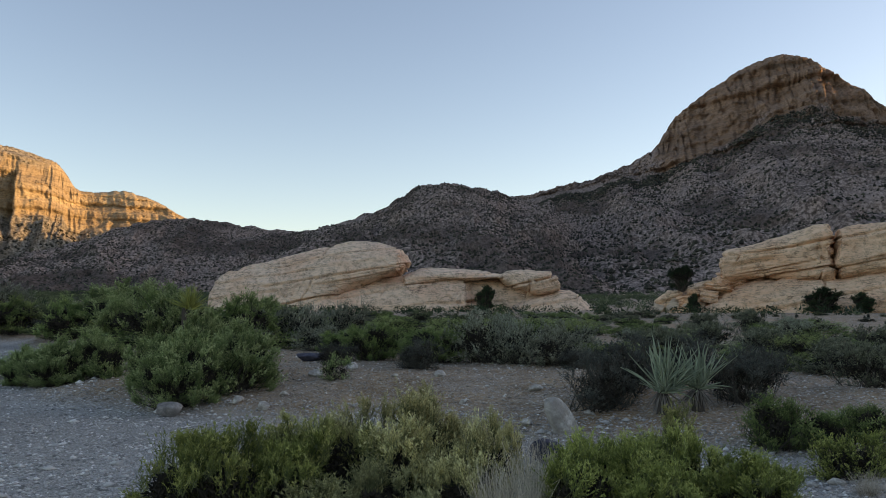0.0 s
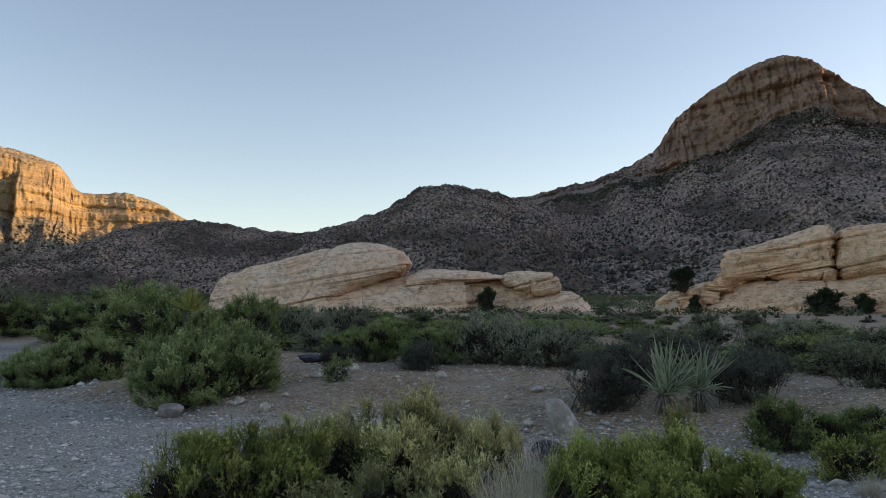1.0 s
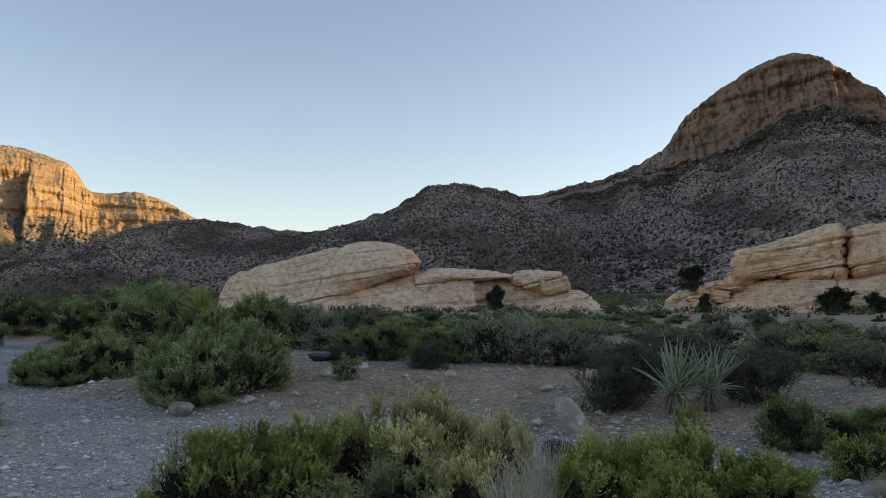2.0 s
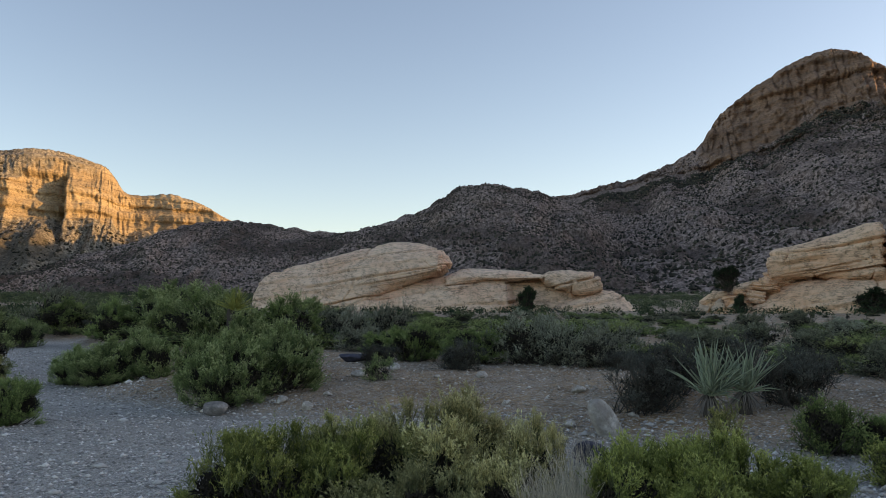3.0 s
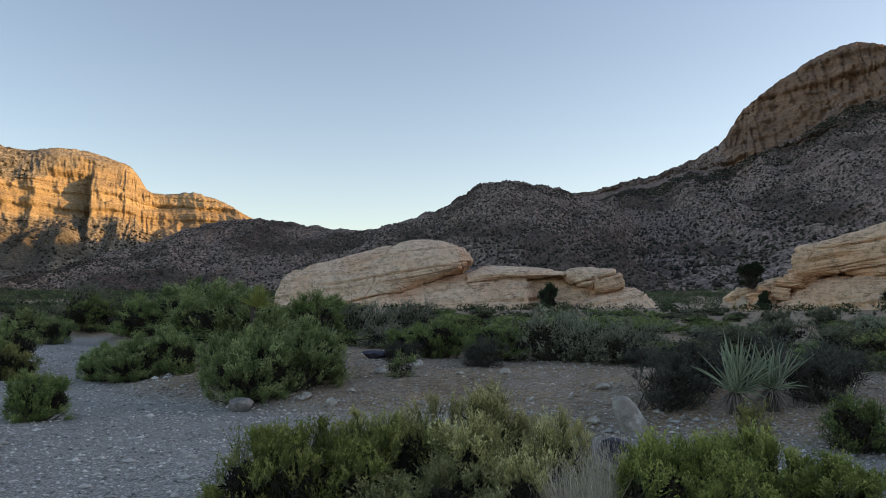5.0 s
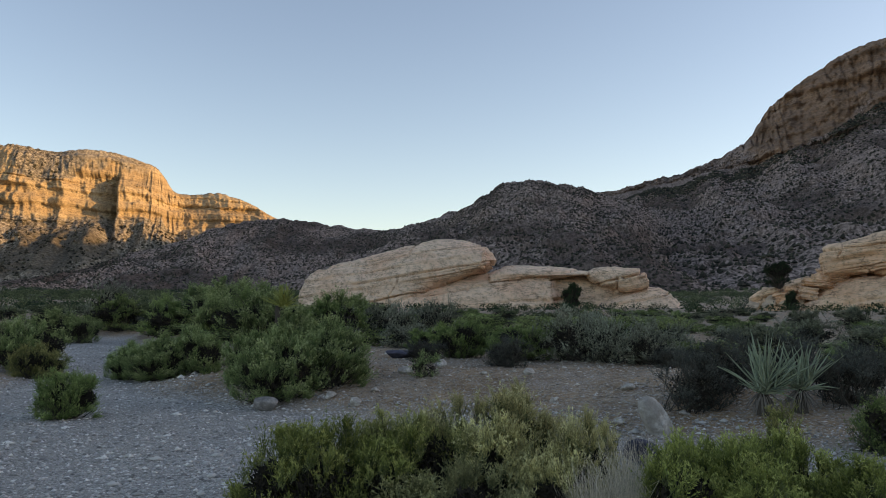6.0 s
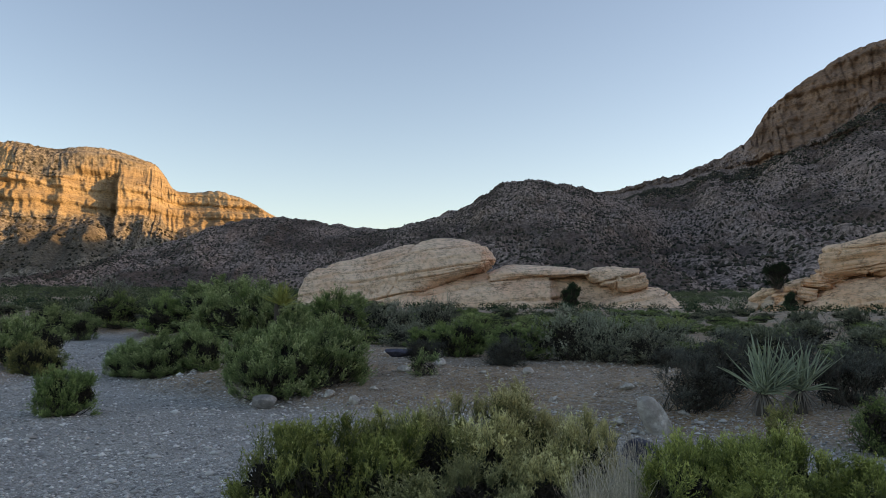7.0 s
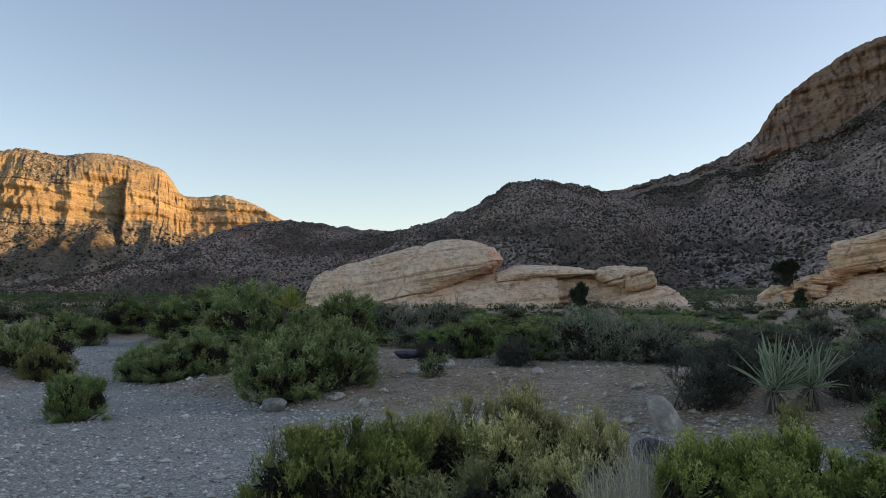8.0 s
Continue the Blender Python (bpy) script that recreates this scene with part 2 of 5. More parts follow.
def rock_material(name, a, b, c, scale):
    mat, nt, bsdf = material(name, 0.85, 0.2)
    pos = nt.nodes.new("ShaderNodeTexCoord").outputs["Object"]
    n1, n2 = noise_tex(nt, pos, scale, 6, 0.65), noise_tex(nt, pos, scale * 7, 4, 0.7)
    col = ramp(nt, n1, [(0.35, a), (0.52, b), (0.62, c), (0.75, b)])
    col = mix(nt, ramp(nt, n2, [(0.38, (0.5,)), (0.52, (0.0,))]), col, a)
    nt.links.new(col, bsdf.inputs["Base Color"])
    bump(nt, bsdf, mix(nt, 0.5, n1, n2), 0.6, 0.03)
    return mat


M_GROUND = ground_material()
M_HILL = hill_material("stony_hillside", (0.145, 0.106, 0.089), (0.24, 0.182, 0.155), (0.38, 0.292, 0.248))
M_PEAK = cliff_material("shaded_peak_rock", (0.4, 0.262, 0.183), (0.31, 0.192, 0.132), (0.2, 0.137, 0.102), 0.06, 0.9, ((0.14, 0.1, 0.085), (0.24, 0.178, 0.15), (0.4, 0.3, 0.26)))
M_CLIFF = cliff_material("golden_cliff_rock", (0.54, 0.42, 0.265), (0.44, 0.325, 0.195), (0.27, 0.2, 0.13), 0.03, 0.3, ((0.1, 0.094, 0.082), (0.18, 0.163, 0.136), (0.32, 0.284, 0.23)))
M_SAND = sandstone_material("cream_sandstone", (0.92, 0.67, 0.49), (0.8, 0.56, 0.395), (0.84, 0.49, 0.32), (0, -8, 0))
M_SAND2 = sandstone_material("tan_sandstone", (0.9, 0.61, 0.41), (0.78, 0.5, 0.32), (0.78, 0.43, 0.25), (0, -10, 0))
M_BOULDER = rock_material("limestone_boulder", (0.3, 0.27, 0.235), (0.48, 0.445, 0.39), (0.7, 0.665, 0.6), 3.0)
M_STONE = rock_material("grey_stone", (0.16, 0.15, 0.14), (0.3, 0.28, 0.26), (0.42, 0.4, 0.37), 6.0)
M_DARKROCK = rock_material("dark_slate_rock", (0.05, 0.05, 0.065), (0.085, 0.085, 0.115), (0.14, 0.14, 0.17), 5.0)
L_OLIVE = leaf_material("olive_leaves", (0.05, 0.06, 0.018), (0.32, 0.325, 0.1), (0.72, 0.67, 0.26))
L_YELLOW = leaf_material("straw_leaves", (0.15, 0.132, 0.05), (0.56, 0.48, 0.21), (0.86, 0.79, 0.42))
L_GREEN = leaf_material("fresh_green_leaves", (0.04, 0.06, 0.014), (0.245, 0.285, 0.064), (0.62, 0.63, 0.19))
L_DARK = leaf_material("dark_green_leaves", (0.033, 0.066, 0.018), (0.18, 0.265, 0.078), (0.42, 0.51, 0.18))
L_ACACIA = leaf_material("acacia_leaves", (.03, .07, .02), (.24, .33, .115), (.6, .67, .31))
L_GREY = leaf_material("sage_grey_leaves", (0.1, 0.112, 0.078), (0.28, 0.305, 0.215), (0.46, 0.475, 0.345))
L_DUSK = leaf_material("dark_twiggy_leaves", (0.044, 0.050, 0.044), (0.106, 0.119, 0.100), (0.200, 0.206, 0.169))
L_STRAW = leaf_material("dry_grass_blades", (.42, .35, .26), (.7, .6, .46), (.88, .79, .64), tufted=False)
L_DARKOLIVE = leaf_material("dull_olive_leaves", (.06, .062, .03), (.27, .265, .115), (.58, .54, .26))
L_GREYDARK = leaf_material("dusty_scrub_leaves", (.065, .075, .05), (.2, .22, .14), (.35, .37, .25))
L_FAR = leaf_material("dark_scrub_leaves", (.032, .043, .022), (.095, .118, .058), (.18, .205, .1))
L_MID = leaf_material("green_scrub_leaves", (0.06, 0.09, 0.03), (0.25, 0.315, 0.105), (0.5, 0.56, 0.22))
L_SLOPE = leaf_material("slope_scrub_leaves", (0.026, 0.024, 0.018), (0.055, 0.052, 0.038), (0.1, 0.095, 0.065), tufted=False)
L_JUNIPER = leaf_material("juniper_needles", (0.016, 0.029, 0.016), (0.039, 0.062, 0.031), (0.072, 0.098, 0.046))
L_YUCCA = leaf_material("yucca_blades", (0.14, 0.195, 0.125), (0.33, 0.4, 0.265), (0.52, 0.57, 0.39), tufted=False)
L_YUCCA_Y = leaf_material("yellow_yucca_blades", (0.156, 0.182, 0.039), (0.325, 0.338, 0.078), (0.468, 0.442, 0.130), tufted=False)
L_DEAD = leaf_material("dead_yucca_blades", (0.117, 0.098, 0.078), (0.260, 0.227, 0.195), (0.390, 0.351, 0.299), tufted=False)
B_TWIG = bark_material("grey_twigs", (0.05, 0.04, 0.032), (0.19, 0.165, 0.135))
# near black: the shade inside bushes and crowns, put into colour
B_INNER_SHADE = bark_material("inner_shade_leaves", (0.03, 0.026, 0.02), (0.08, 0.067, 0.05))
B_PALE = bark_material("pale_grey_green_shoots", (0.09, 0.11, 0.045), (0.34, 0.37, 0.2))
B_GREEN = bark_material("green_stems", (0.06, 0.065, 0.03), (0.17, 0.16, 0.08))

# ---- the ground: a gravel wash with a low bank, rising towards the hills ----
EDGE_X = (-40, -20, -10.6, -9, -6, -3, 0, 2, 4, 6, 10, 30)
EDGE_Y = (16, 14.5, 14.6, 15.2, 13.8, 12.0, 10.4, 9.8, 9.0, 7.8, 6.0, 2.0)
CHANNEL = ((-6, 10), (-9.2, 15.5), (-15.2, 26.3), (-19, 33))


def bank_distance(x, y):
    """Metres from the wash's edge into the bank; below 0 in the wash."""
    x, y = np.asarray(x, float), np.asarray(y, float)
    wob = 0.5 * grad_noise(np.stack([x.ravel() / 2.2, y.ravel() / 2.2, 0 * x.ravel()], 1), 5).reshape(x.shape)
    s = (y - np.interp(x, EDGE_X, EDGE_Y)) * 0.85
    d = np.full(x.shape, 1e9)
    for (ax, ay), (bx, by) in zip(CHANNEL, CHANNEL[1:]):
        k = np.clip(((x - ax) * (bx - ax) + (y - ay) * (by - ay)) / ((bx - ax) ** 2 + (by - ay) ** 2), 0, 1)
        d = np.minimum(d, np.hypot(x - ax - k * (bx - ax), y - ay - k * (by - ay)))
    return np.minimum(s, d - 1.3) + wob


def ground(x, y):
    x, y = np.asarray(x, float), np.asarray(y, float)
    r, s = np.hypot(x, y), bank_distance(x, y)
    q = np.stack([x.ravel(), y.ravel(), 0 * x.ravel()], 1)
    n1 = grad_noise(q / 1.3, 1).reshape(x.shape)
    n2 = fbm(q / 9.0, 3, 2).reshape(x.shape)
    n3 = fbm(q / 80.0, 3, 3).reshape(x.shape)
    z = 0.2 * smooth(-0.3, 0.9, s) + 0.32 * smooth(0.4, 3.2, s) + 0.016 * np.clip(r - 14, 0, 100) + 0.03 * np.clip(r - 114, 0, 2000)
    return z + 0.05 * n1 + 0.16 * n2 * smooth(0, 6, s) * smooth(9, 30, r) + 1.2 * n3 * smooth(60, 300, r)


def build_ground():
    rings = np.concatenate([np.linspace(0.0, 4.2, 18)[:-1], np.geomspace(4.2, 45, 170)[:-1], np.geomspace(45, 4900, 120)])
    front = np.radians(np.linspace(-44, 36, 340))
    back = np.radians(np.linspace(36, 316, 90))[1:-1]
    ang = np.concatenate([front, back])
    A, Rr = np.meshgrid(ang, rings, indexing="ij")
    x, y = np.sin(A) * Rr, np.cos(A) * Rr
    z = ground(x, y)
    me = mesh_of("ground", np.stack([x, y, z], -1).reshape(-1, 3), grid_faces(len(ang), len(rings), True), [M_GROUND])
    w = me.attributes.new("wash", "FLOAT", "POINT")
    w.data.foreach_set("value", (1 - smooth(-0.5, 0.7, bank_distance(x, y))).ravel().astype(np.float32))
    return tagged(new("ground", me), "grey gravel wash and stony tan desert soil", "ground", kind="structure")


build_ground()


# ---- mountains ----
def line(points, n, soft=1):
    """n points along a control line, evenly by index, gently rounded."""
    p = np.asarray(points, float)
    u = np.linspace(0, len(p) - 1, n)
    out = np.stack([np.interp(u, np.arange(len(p)), p[:, i]) for i in range(p.shape[1])], 1)
    k = max(3, int(n / len(p) * 0.7) | 1)
    for _ in range(soft):
        pad = np.concatenate([np.repeat(out[:1], k // 2, 0), out, np.repeat(out[-1:], k // 2, 0)])
        out = np.stack([np.convolve(pad[:, i], np.ones(k) / k, "valid") for i in range(out.shape[1])], 1)
    return out


def mountain(name, mat, ridge, foot, nu, nv, drop, gully, rough, crest, back=0.7, seed=0, cliff=None, talus=None, beds=(0, 1, 0)):
    """A slope between a ridge line and a foot line, with a back. drop(u, v): height left at v from ridge (0) to foot (1);
    gully: (depth, spacing along the slope), rough: (height, size) of the rubble, crest: roughness of the skyline,
    beds: (height, spacing, dip) of the ledges."""
    top, low = line(ridge, nu), line(foot, nu, 2)
    nb = nv // 4
    v = np.concatenate([-np.linspace(1, 0, nb, endpoint=False) ** 1.4, np.linspace(0, 1, nv) ** 1.15]) if not cliff else np.concatenate([-np.linspace(1, 0, nb, endpoint=False) ** 1.4, np.linspace(0, 0.17, int(nv * 0.45), endpoint=False), np.linspace(0.17, 1, nv - int(nv * 0.45))])
    U, Vv = np.meshgrid(np.linspace(0, 1, nu), v, indexing="ij")
    T, F = top[:, None, :], low[:, None, :]
    f = np.clip(Vv, 0, 1)[..., None]
    P = T + (F - T) * f
    d = drop(U, np.abs(Vv))
    P[..., 2] = F[..., 2] + (T[..., 2] - F[..., 2]) * d
    behind = np.clip(-Vv, 0, 1)[..., None]
    away = (T - F) * (1, 1, 0)
    P = P + away * behind * back
    P[..., 2] = np.where(Vv < 0, T[..., 2] + (-20 - T[..., 2]) * np.abs(Vv), P[..., 2])
    out = -away / np.linalg.norm(away, axis=-1, keepdims=True)
    span = np.linalg.norm(np.diff(top, axis=0), axis=1).sum()
    q = P.reshape(-1, 3)
    fade = (smooth(0, 0.22, np.abs(Vv)) * (0.35 + 0.65 * smooth(1.0, 0.75, Vv))).ravel()
    g = np.stack([U.ravel() * span / gully[1] + 0.3 * grad_noise(q / (gully[1] * 1.5), seed + 9), Vv.ravel() * 1.1, 0 * U.ravel()], 1)
    depth = -gully[0] * (1 - ridged(g, 3, seed)) * fade
    g2 = g * (3.1, 1.5, 1) + (5.5, 0, 0)
    depth -= gully[0] * 0.2 * (1 - ridged(g2, 3, seed + 60)) * fade
    stone = rough[0] * (fbm(q / rough[1], 5, seed + 3, 0.6)) * (0.25 + 0.75 * fade)
    b = (q[:, 2] + q[:, 0] * beds[2]) / beds[1] + 0.8 * fbm(q / (beds[1] * 5), 3, seed + 80)
    step = smooth(0.0, 0.3, b - np.floor(b)) * (chance(np.floor(b), seed) + 0.4) * smooth(-0.1, 0.25, fbm(q / (beds[1] * 4), 3, seed + 81))
    stone += beds[0] * step * fade
    jag = crest * (fbm(np.stack([U.ravel() * span / (crest * 6), 0 * U.ravel(), 0 * U.ravel()], 1), 4, seed + 5, 0.65)) * smooth(0.12, 0.0, np.abs(Vv)).ravel()
    P[..., 2] += (depth * 0.6 + stone * 0.7 + jag).reshape(U.shape)
    P += out * (depth * 0.8 + stone * 0.7).reshape(U.shape)[..., None]
    if cliff:
        P += out * cliff(U, Vv, q, span).reshape(U.shape)[..., None]
    me = mesh_of(name, P.reshape(-1, 3), grid_faces(nu, len(v)), [mat])
    if talus:
        a = me.attributes.new("talus", "FLOAT", "POINT")
        a.data.foreach_set("value", np.clip(talus(U, Vv, q), 0, 1).ravel().astype(np.float32))
    ob = new(name, me)
    return ob, P, v


def plain_drop(power):
    return lambda u, v: (1 - v) ** power


HILL_RIDGE = ((-330, 1000, 92), (-206, 938, 97), (-173, 944, 99), (-143, 949, 106), (-113, 953, 117), (-86, 956, 124), (-56, 918, 133), (-32, 889, 147),
              (4, 880, 148), (29, 880, 146), (56, 898, 143), (81, 926, 141), (121, 952, 132), (182, 983, 112), (240, 1040, 90))
HILL_FOOT = ((-300, 520, 14), (-190, 440, 11), (-110, 370, 9), (-30, 330, 8), (50, 330, 8), (110, 380, 10), (160, 480, 14))
hill, HILL_P, HILL_V = mountain("stony_hill", M_HILL, HILL_RIDGE, HILL_FOOT, 380, 180, plain_drop(1.08), (34, 150), (5.0, 18), 5.0, seed=1, beds=(6.0, 15, 0.25))
tagged(hill, "grey-brown stony hill dotted with dark scrub", "hill", kind="structure")

LOW_RIDGE = ((-640, 560, 8), (-460, 679, 31), (-439, 716, 40), (-423, 749, 50), (-419, 774, 58), (-403, 805, 69), (-384, 847, 81), (-362, 889, 102),
             (-339, 941, 114), (-319, 969, 120), (-289, 1020, 121), (-255, 1070, 119), (-205, 1101, 116), (-100, 1150, 100))
LOW_FOOT = ((-520, 420, 12), (-400, 430, 11), (-330, 440, 11), (-270, 450, 11), (-200, 480, 13), (-130, 560, 16), (-60, 700, 20))
low_hill, LOW_P, LOW_V = mountain("low_ridge", M_HILL, LOW_RIDGE, LOW_FOOT, 320, 160, plain_drop(1.15), (30, 120), (5.0, 22), 4.0, seed=2, beds=(4.0, 13, 0.1))
tagged(low_hill, "low grey stony ridge with scattered desert scrub", "hill", kind="structure")

PEAK_RIDGE = ((17, 1500, 185), (128, 1464, 220), (168, 1440, 222), (200, 1416, 229), (230, 1401, 234), (267, 1384, 239), (304, 1367, 255), (339, 1348, 267), (364, 1331, 284),
              (391, 1318, 330), (412, 1307, 350), (458, 1286, 383), (498, 1265, 407), (532, 1246, 418), (557, 1230, 415), (577, 1215, 401), (609, 1193, 369),
              (638, 1167, 336), (656, 1145, 304), (722, 1081, 250), (806, 994, 215), (900, 880, 190))
PEAK_FOOT = ((-20, 700, 25), (60, 480, 14), (110, 330, 9), (160, 290, 8), (230, 270, 8), (330, 250, 8), (430, 220, 7), (560, 150, 7))


def peak_cliff_share(u):
    """Share of the height that is bare cliff, along the ridge."""
    return np.interp(u, (0, 0.22, 0.3, 0.36, 0.42, 0.5, 0.6, 0.66, 0.75, 0.85, 1), (0.03, 0.05, 0.08, 0.14, 0.27, 0.33, 0.29, 0.28, 0.25, 0.16, 0.1))


def peak_edge(u):
    """How far down the slope the cliff's foot lies."""
    return 0.1 * np.clip(peak_cliff_share(u) / 0.25, 0.12, 1.0)


def peak_drop(u, v):
    c, edge = peak_cliff_share(u), peak_edge(u)
    return np.where(v < edge, 1 - c * smooth(0, 1, v / edge) ** 0.9, (1 - c) * ((1 - v) / (1 - edge)) ** 1.12)


def peak_face(u, v, q, span):
    w = v * 0.1 / peak_edge(u)
    band = smooth(0.0, 0.02, w) * smooth(0.32, 0.075, w)
    along, z = u.ravel() * span, q[:, 2]
    butt = ridged(np.stack([along / 80, z / 130, 0 * z], 1), 4, 40)
    b = z / 17 - along / 260 + 0.5 * fbm(np.stack([along / 90, 0 * z, z / 60], 1), 3, 41)
    ledge = (chance(np.floor(b), 41) - 0.5) * smooth(0, 0.2, b - np.floor(b))
    split = np.exp(-(grad_noise(np.stack([along / 26, z / 90, 0 * z], 1), 42) / 0.05) ** 2)
    prow = (smooth(0.62, 0.705, u) * smooth(0.735, 0.712, u) * smooth(0.025, 0.06, w)).ravel()
    return band.ravel() * (34 * prow + 32 * (butt - 0.62) + 17 * ledge - 6 * split + 15 * fbm(q / 26, 5, 43, 0.65))


def peak_talus(u, v, q):
    n = fbm(q / 60, 3, 44).reshape(u.shape)
    return np.maximum(smooth(0.075, 0.125, v * 0.1 / peak_edge(u) + 0.07 * n), smooth(0.41, 0.36, u + 0.05 * n))


peak, PEAK_P, PEAK_V = mountain("mountain_peak", M_PEAK, PEAK_RIDGE, PEAK_FOOT, 480, 280, peak_drop, (44, 230), (7.0, 24), 6.0, seed=3, beds=(7.0, 22, 0.12), cliff=peak_face, talus=peak_talus)
tagged(peak, "domed rocky peak with brown cliff bands above scree", "mountain", kind="structure")

CLIFF_RIDGE = ((-2600, 1700, 420), (-2212, 2038, 456), (-2011, 2216, 513), (-1773, 2410, 547), (-1734, 2441, 564), (-1699, 2480, 563), (-1651, 2568, 558), (-1588, 2602, 576),
               (-1542, 2672, 585), (-1509, 2771, 587), (-1467, 2866, 573), (-1439, 2903, 563), (-1427, 2953, 527), (-1419, 3013, 478), (-1367, 3058, 474),
               (-1261, 3093, 488), (-1183, 3145, 463), (-1125, 3187, 434), (-1076, 3225, 399), (-941, 3319, 353), (-700, 3400, 250))
CLIFF_FOOT = ((-2000, 1300, 45), (-1600, 1650, 50), (-1330, 1800, 52), (-1080, 1900, 55), (-860, 2050, 60), (-600, 2300, 65), (-300, 2600, 70))


def cliff_drop(u, v):
    """A scrubby cap, an upper wall, a ledge, a taller lower wall, then talus."""
    c = np.interp(u, (0, 0.3, 0.5, 0.6, 0.7, 0.85, 1), (0.46, 0.46, 0.44, 0.42, 0.34, 0.28, 0.2))
    edge = 0.135
    w = v / edge
    stepped = 0.1 * smooth(0, 0.22, w) + 0.34 * smooth(0.2, 0.38, w) + 0.1 * smooth(0.38, 0.66, w) + 0.46 * smooth(0.64, 1.0, w)
    return np.where(v < edge, 1 - c * stepped, (1 - c) * ((1 - v) / (1 - edge)) ** 1.5)


def cliff_face(u, v, q, span):
    band = smooth(0.015, 0.045, v) * smooth(0.34, 0.14, v)
    s, uu, z = u.ravel() * span, u.ravel(), q[:, 2]
    bays = grad_noise(np.stack([s / 380, 0 * s, z / 1200], 1), 51)
    butt = ridged(np.stack([s / 110, z / 300, 0 * s], 1), 5, 50)
    b = z / 30 + 0.5 * fbm(np.stack([s / 300, 0 * s, z / 200], 1), 3, 52)
    ledge = (chance(np.floor(b), 52) - 0.5) * smooth(0, 0.25, b - np.floor(b)) * (1 + grad_noise(np.stack([s / 180, b * 0.3, 0 * s], 1), 53) * 1.5)
    hollow = smooth(0.325, 0.37, uu) * smooth(0.452, 0.446, uu) * smooth(500, 465, z)
    prow = smooth(0.446, 0.455, uu) * smooth(0.62, 0.54, uu) * (0.25 + 0.75 * smooth(510, 455, z))
    flute = ridged(np.stack([s / 34, z / 110, 0 * s], 1), 3, 56)
    upper = smooth(400, 480, z)
    return band.ravel() * (45 * bays + 26 * (butt - 0.5) + (4 + 9 * upper) * (flute - 0.5) + 30 * ledge + 11 * fbm(q / 40, 5, 55, 0.65) - 45 * hollow + 55 * prow)


def cliff_talus(u, v, q):
    n = fbm(q / 120, 4, 54, 0.6).reshape(u.shape)
    # cap: scrub tone that also paints in the shaded slope below the rim
    cap = smooth(0.034, 0.02, v - 0.03 * smooth(0.2, 0.27, u) * smooth(0.42, 0.33, u) + 0.025 * n) * smooth(0.1, 0.2, u) * smooth(0.55, 0.46, u)
    return np.maximum(smooth(0.125, 0.165, v + 0.06 * n) * 0.9, np.maximum(cap, smooth(0.012, 0.004, v)))


cliffs, CLIFF_P, CLIFF_V = mountain("golden_cliffs", M_CLIFF, CLIFF_RIDGE, CLIFF_FOOT, 520, 260, cliff_drop, (80, 330), (12.0, 60), 5.0, seed=4, beds=(10.0, 40, 0.0), cliff=cliff_face, talus=cliff_talus)
tagged(cliffs, "layered sandstone cliffs lit gold by the evening sun", "cliff", kind="structure")

WEST_RIDGE = ((900, -2200, 230), (1300, -1500, 320), (1500, -900, 380), (1580, -300, 370), (1560, 300, 375), (1540, 700, 410), (1540, 1100, 500), (1560, 1500, 530), (1600, 1800, 470), (1680, 2000, 150))
WEST_FOOT = ((500, -1800, 20), (700, -1100, 15), (750, -500, 12), (780, 0, 12), (800, 350, 12), (850, 600, 14), (1050, 900, 20), (1250, 1300, 30), (1400, 1700, 40))
west, WEST_P, WEST_V = mountain("west_ridge", M_HILL, WEST_RIDGE, WEST_FOOT, 120, 60, plain_drop(1.1), (60, 240), (10, 80), 10.0, seed=6)
# added ridge hidden behind the peak: it blocks the sun from the cliffs' feet
SHADE_RIDGE = ((1050, 1900, 420), (920, 2200, 610), (900, 2500, 670), (890, 2800, 680), (920, 3100, 700), (950, 3500, 660), (1050, 3900, 400))
SHADE_FOOT = ((650, 1950, 120), (500, 2250, 110), (470, 2600, 110), (470, 3000, 110), (500, 3400, 110), (650, 3800, 110))
north, NORTH_P, NORTH_V = mountain("north_ridge", M_HILL, SHADE_RIDGE, SHADE_FOOT, 140, 50, plain_drop(1.1), (50, 240), (14, 90), 26.0, seed=7)
tagged(north, "unseen stony ridge added to shade the far cliffs' feet", "mountain", kind="structure")
tagged(west, "long stony ridge that shades the valley", "mountain", kind="structure")


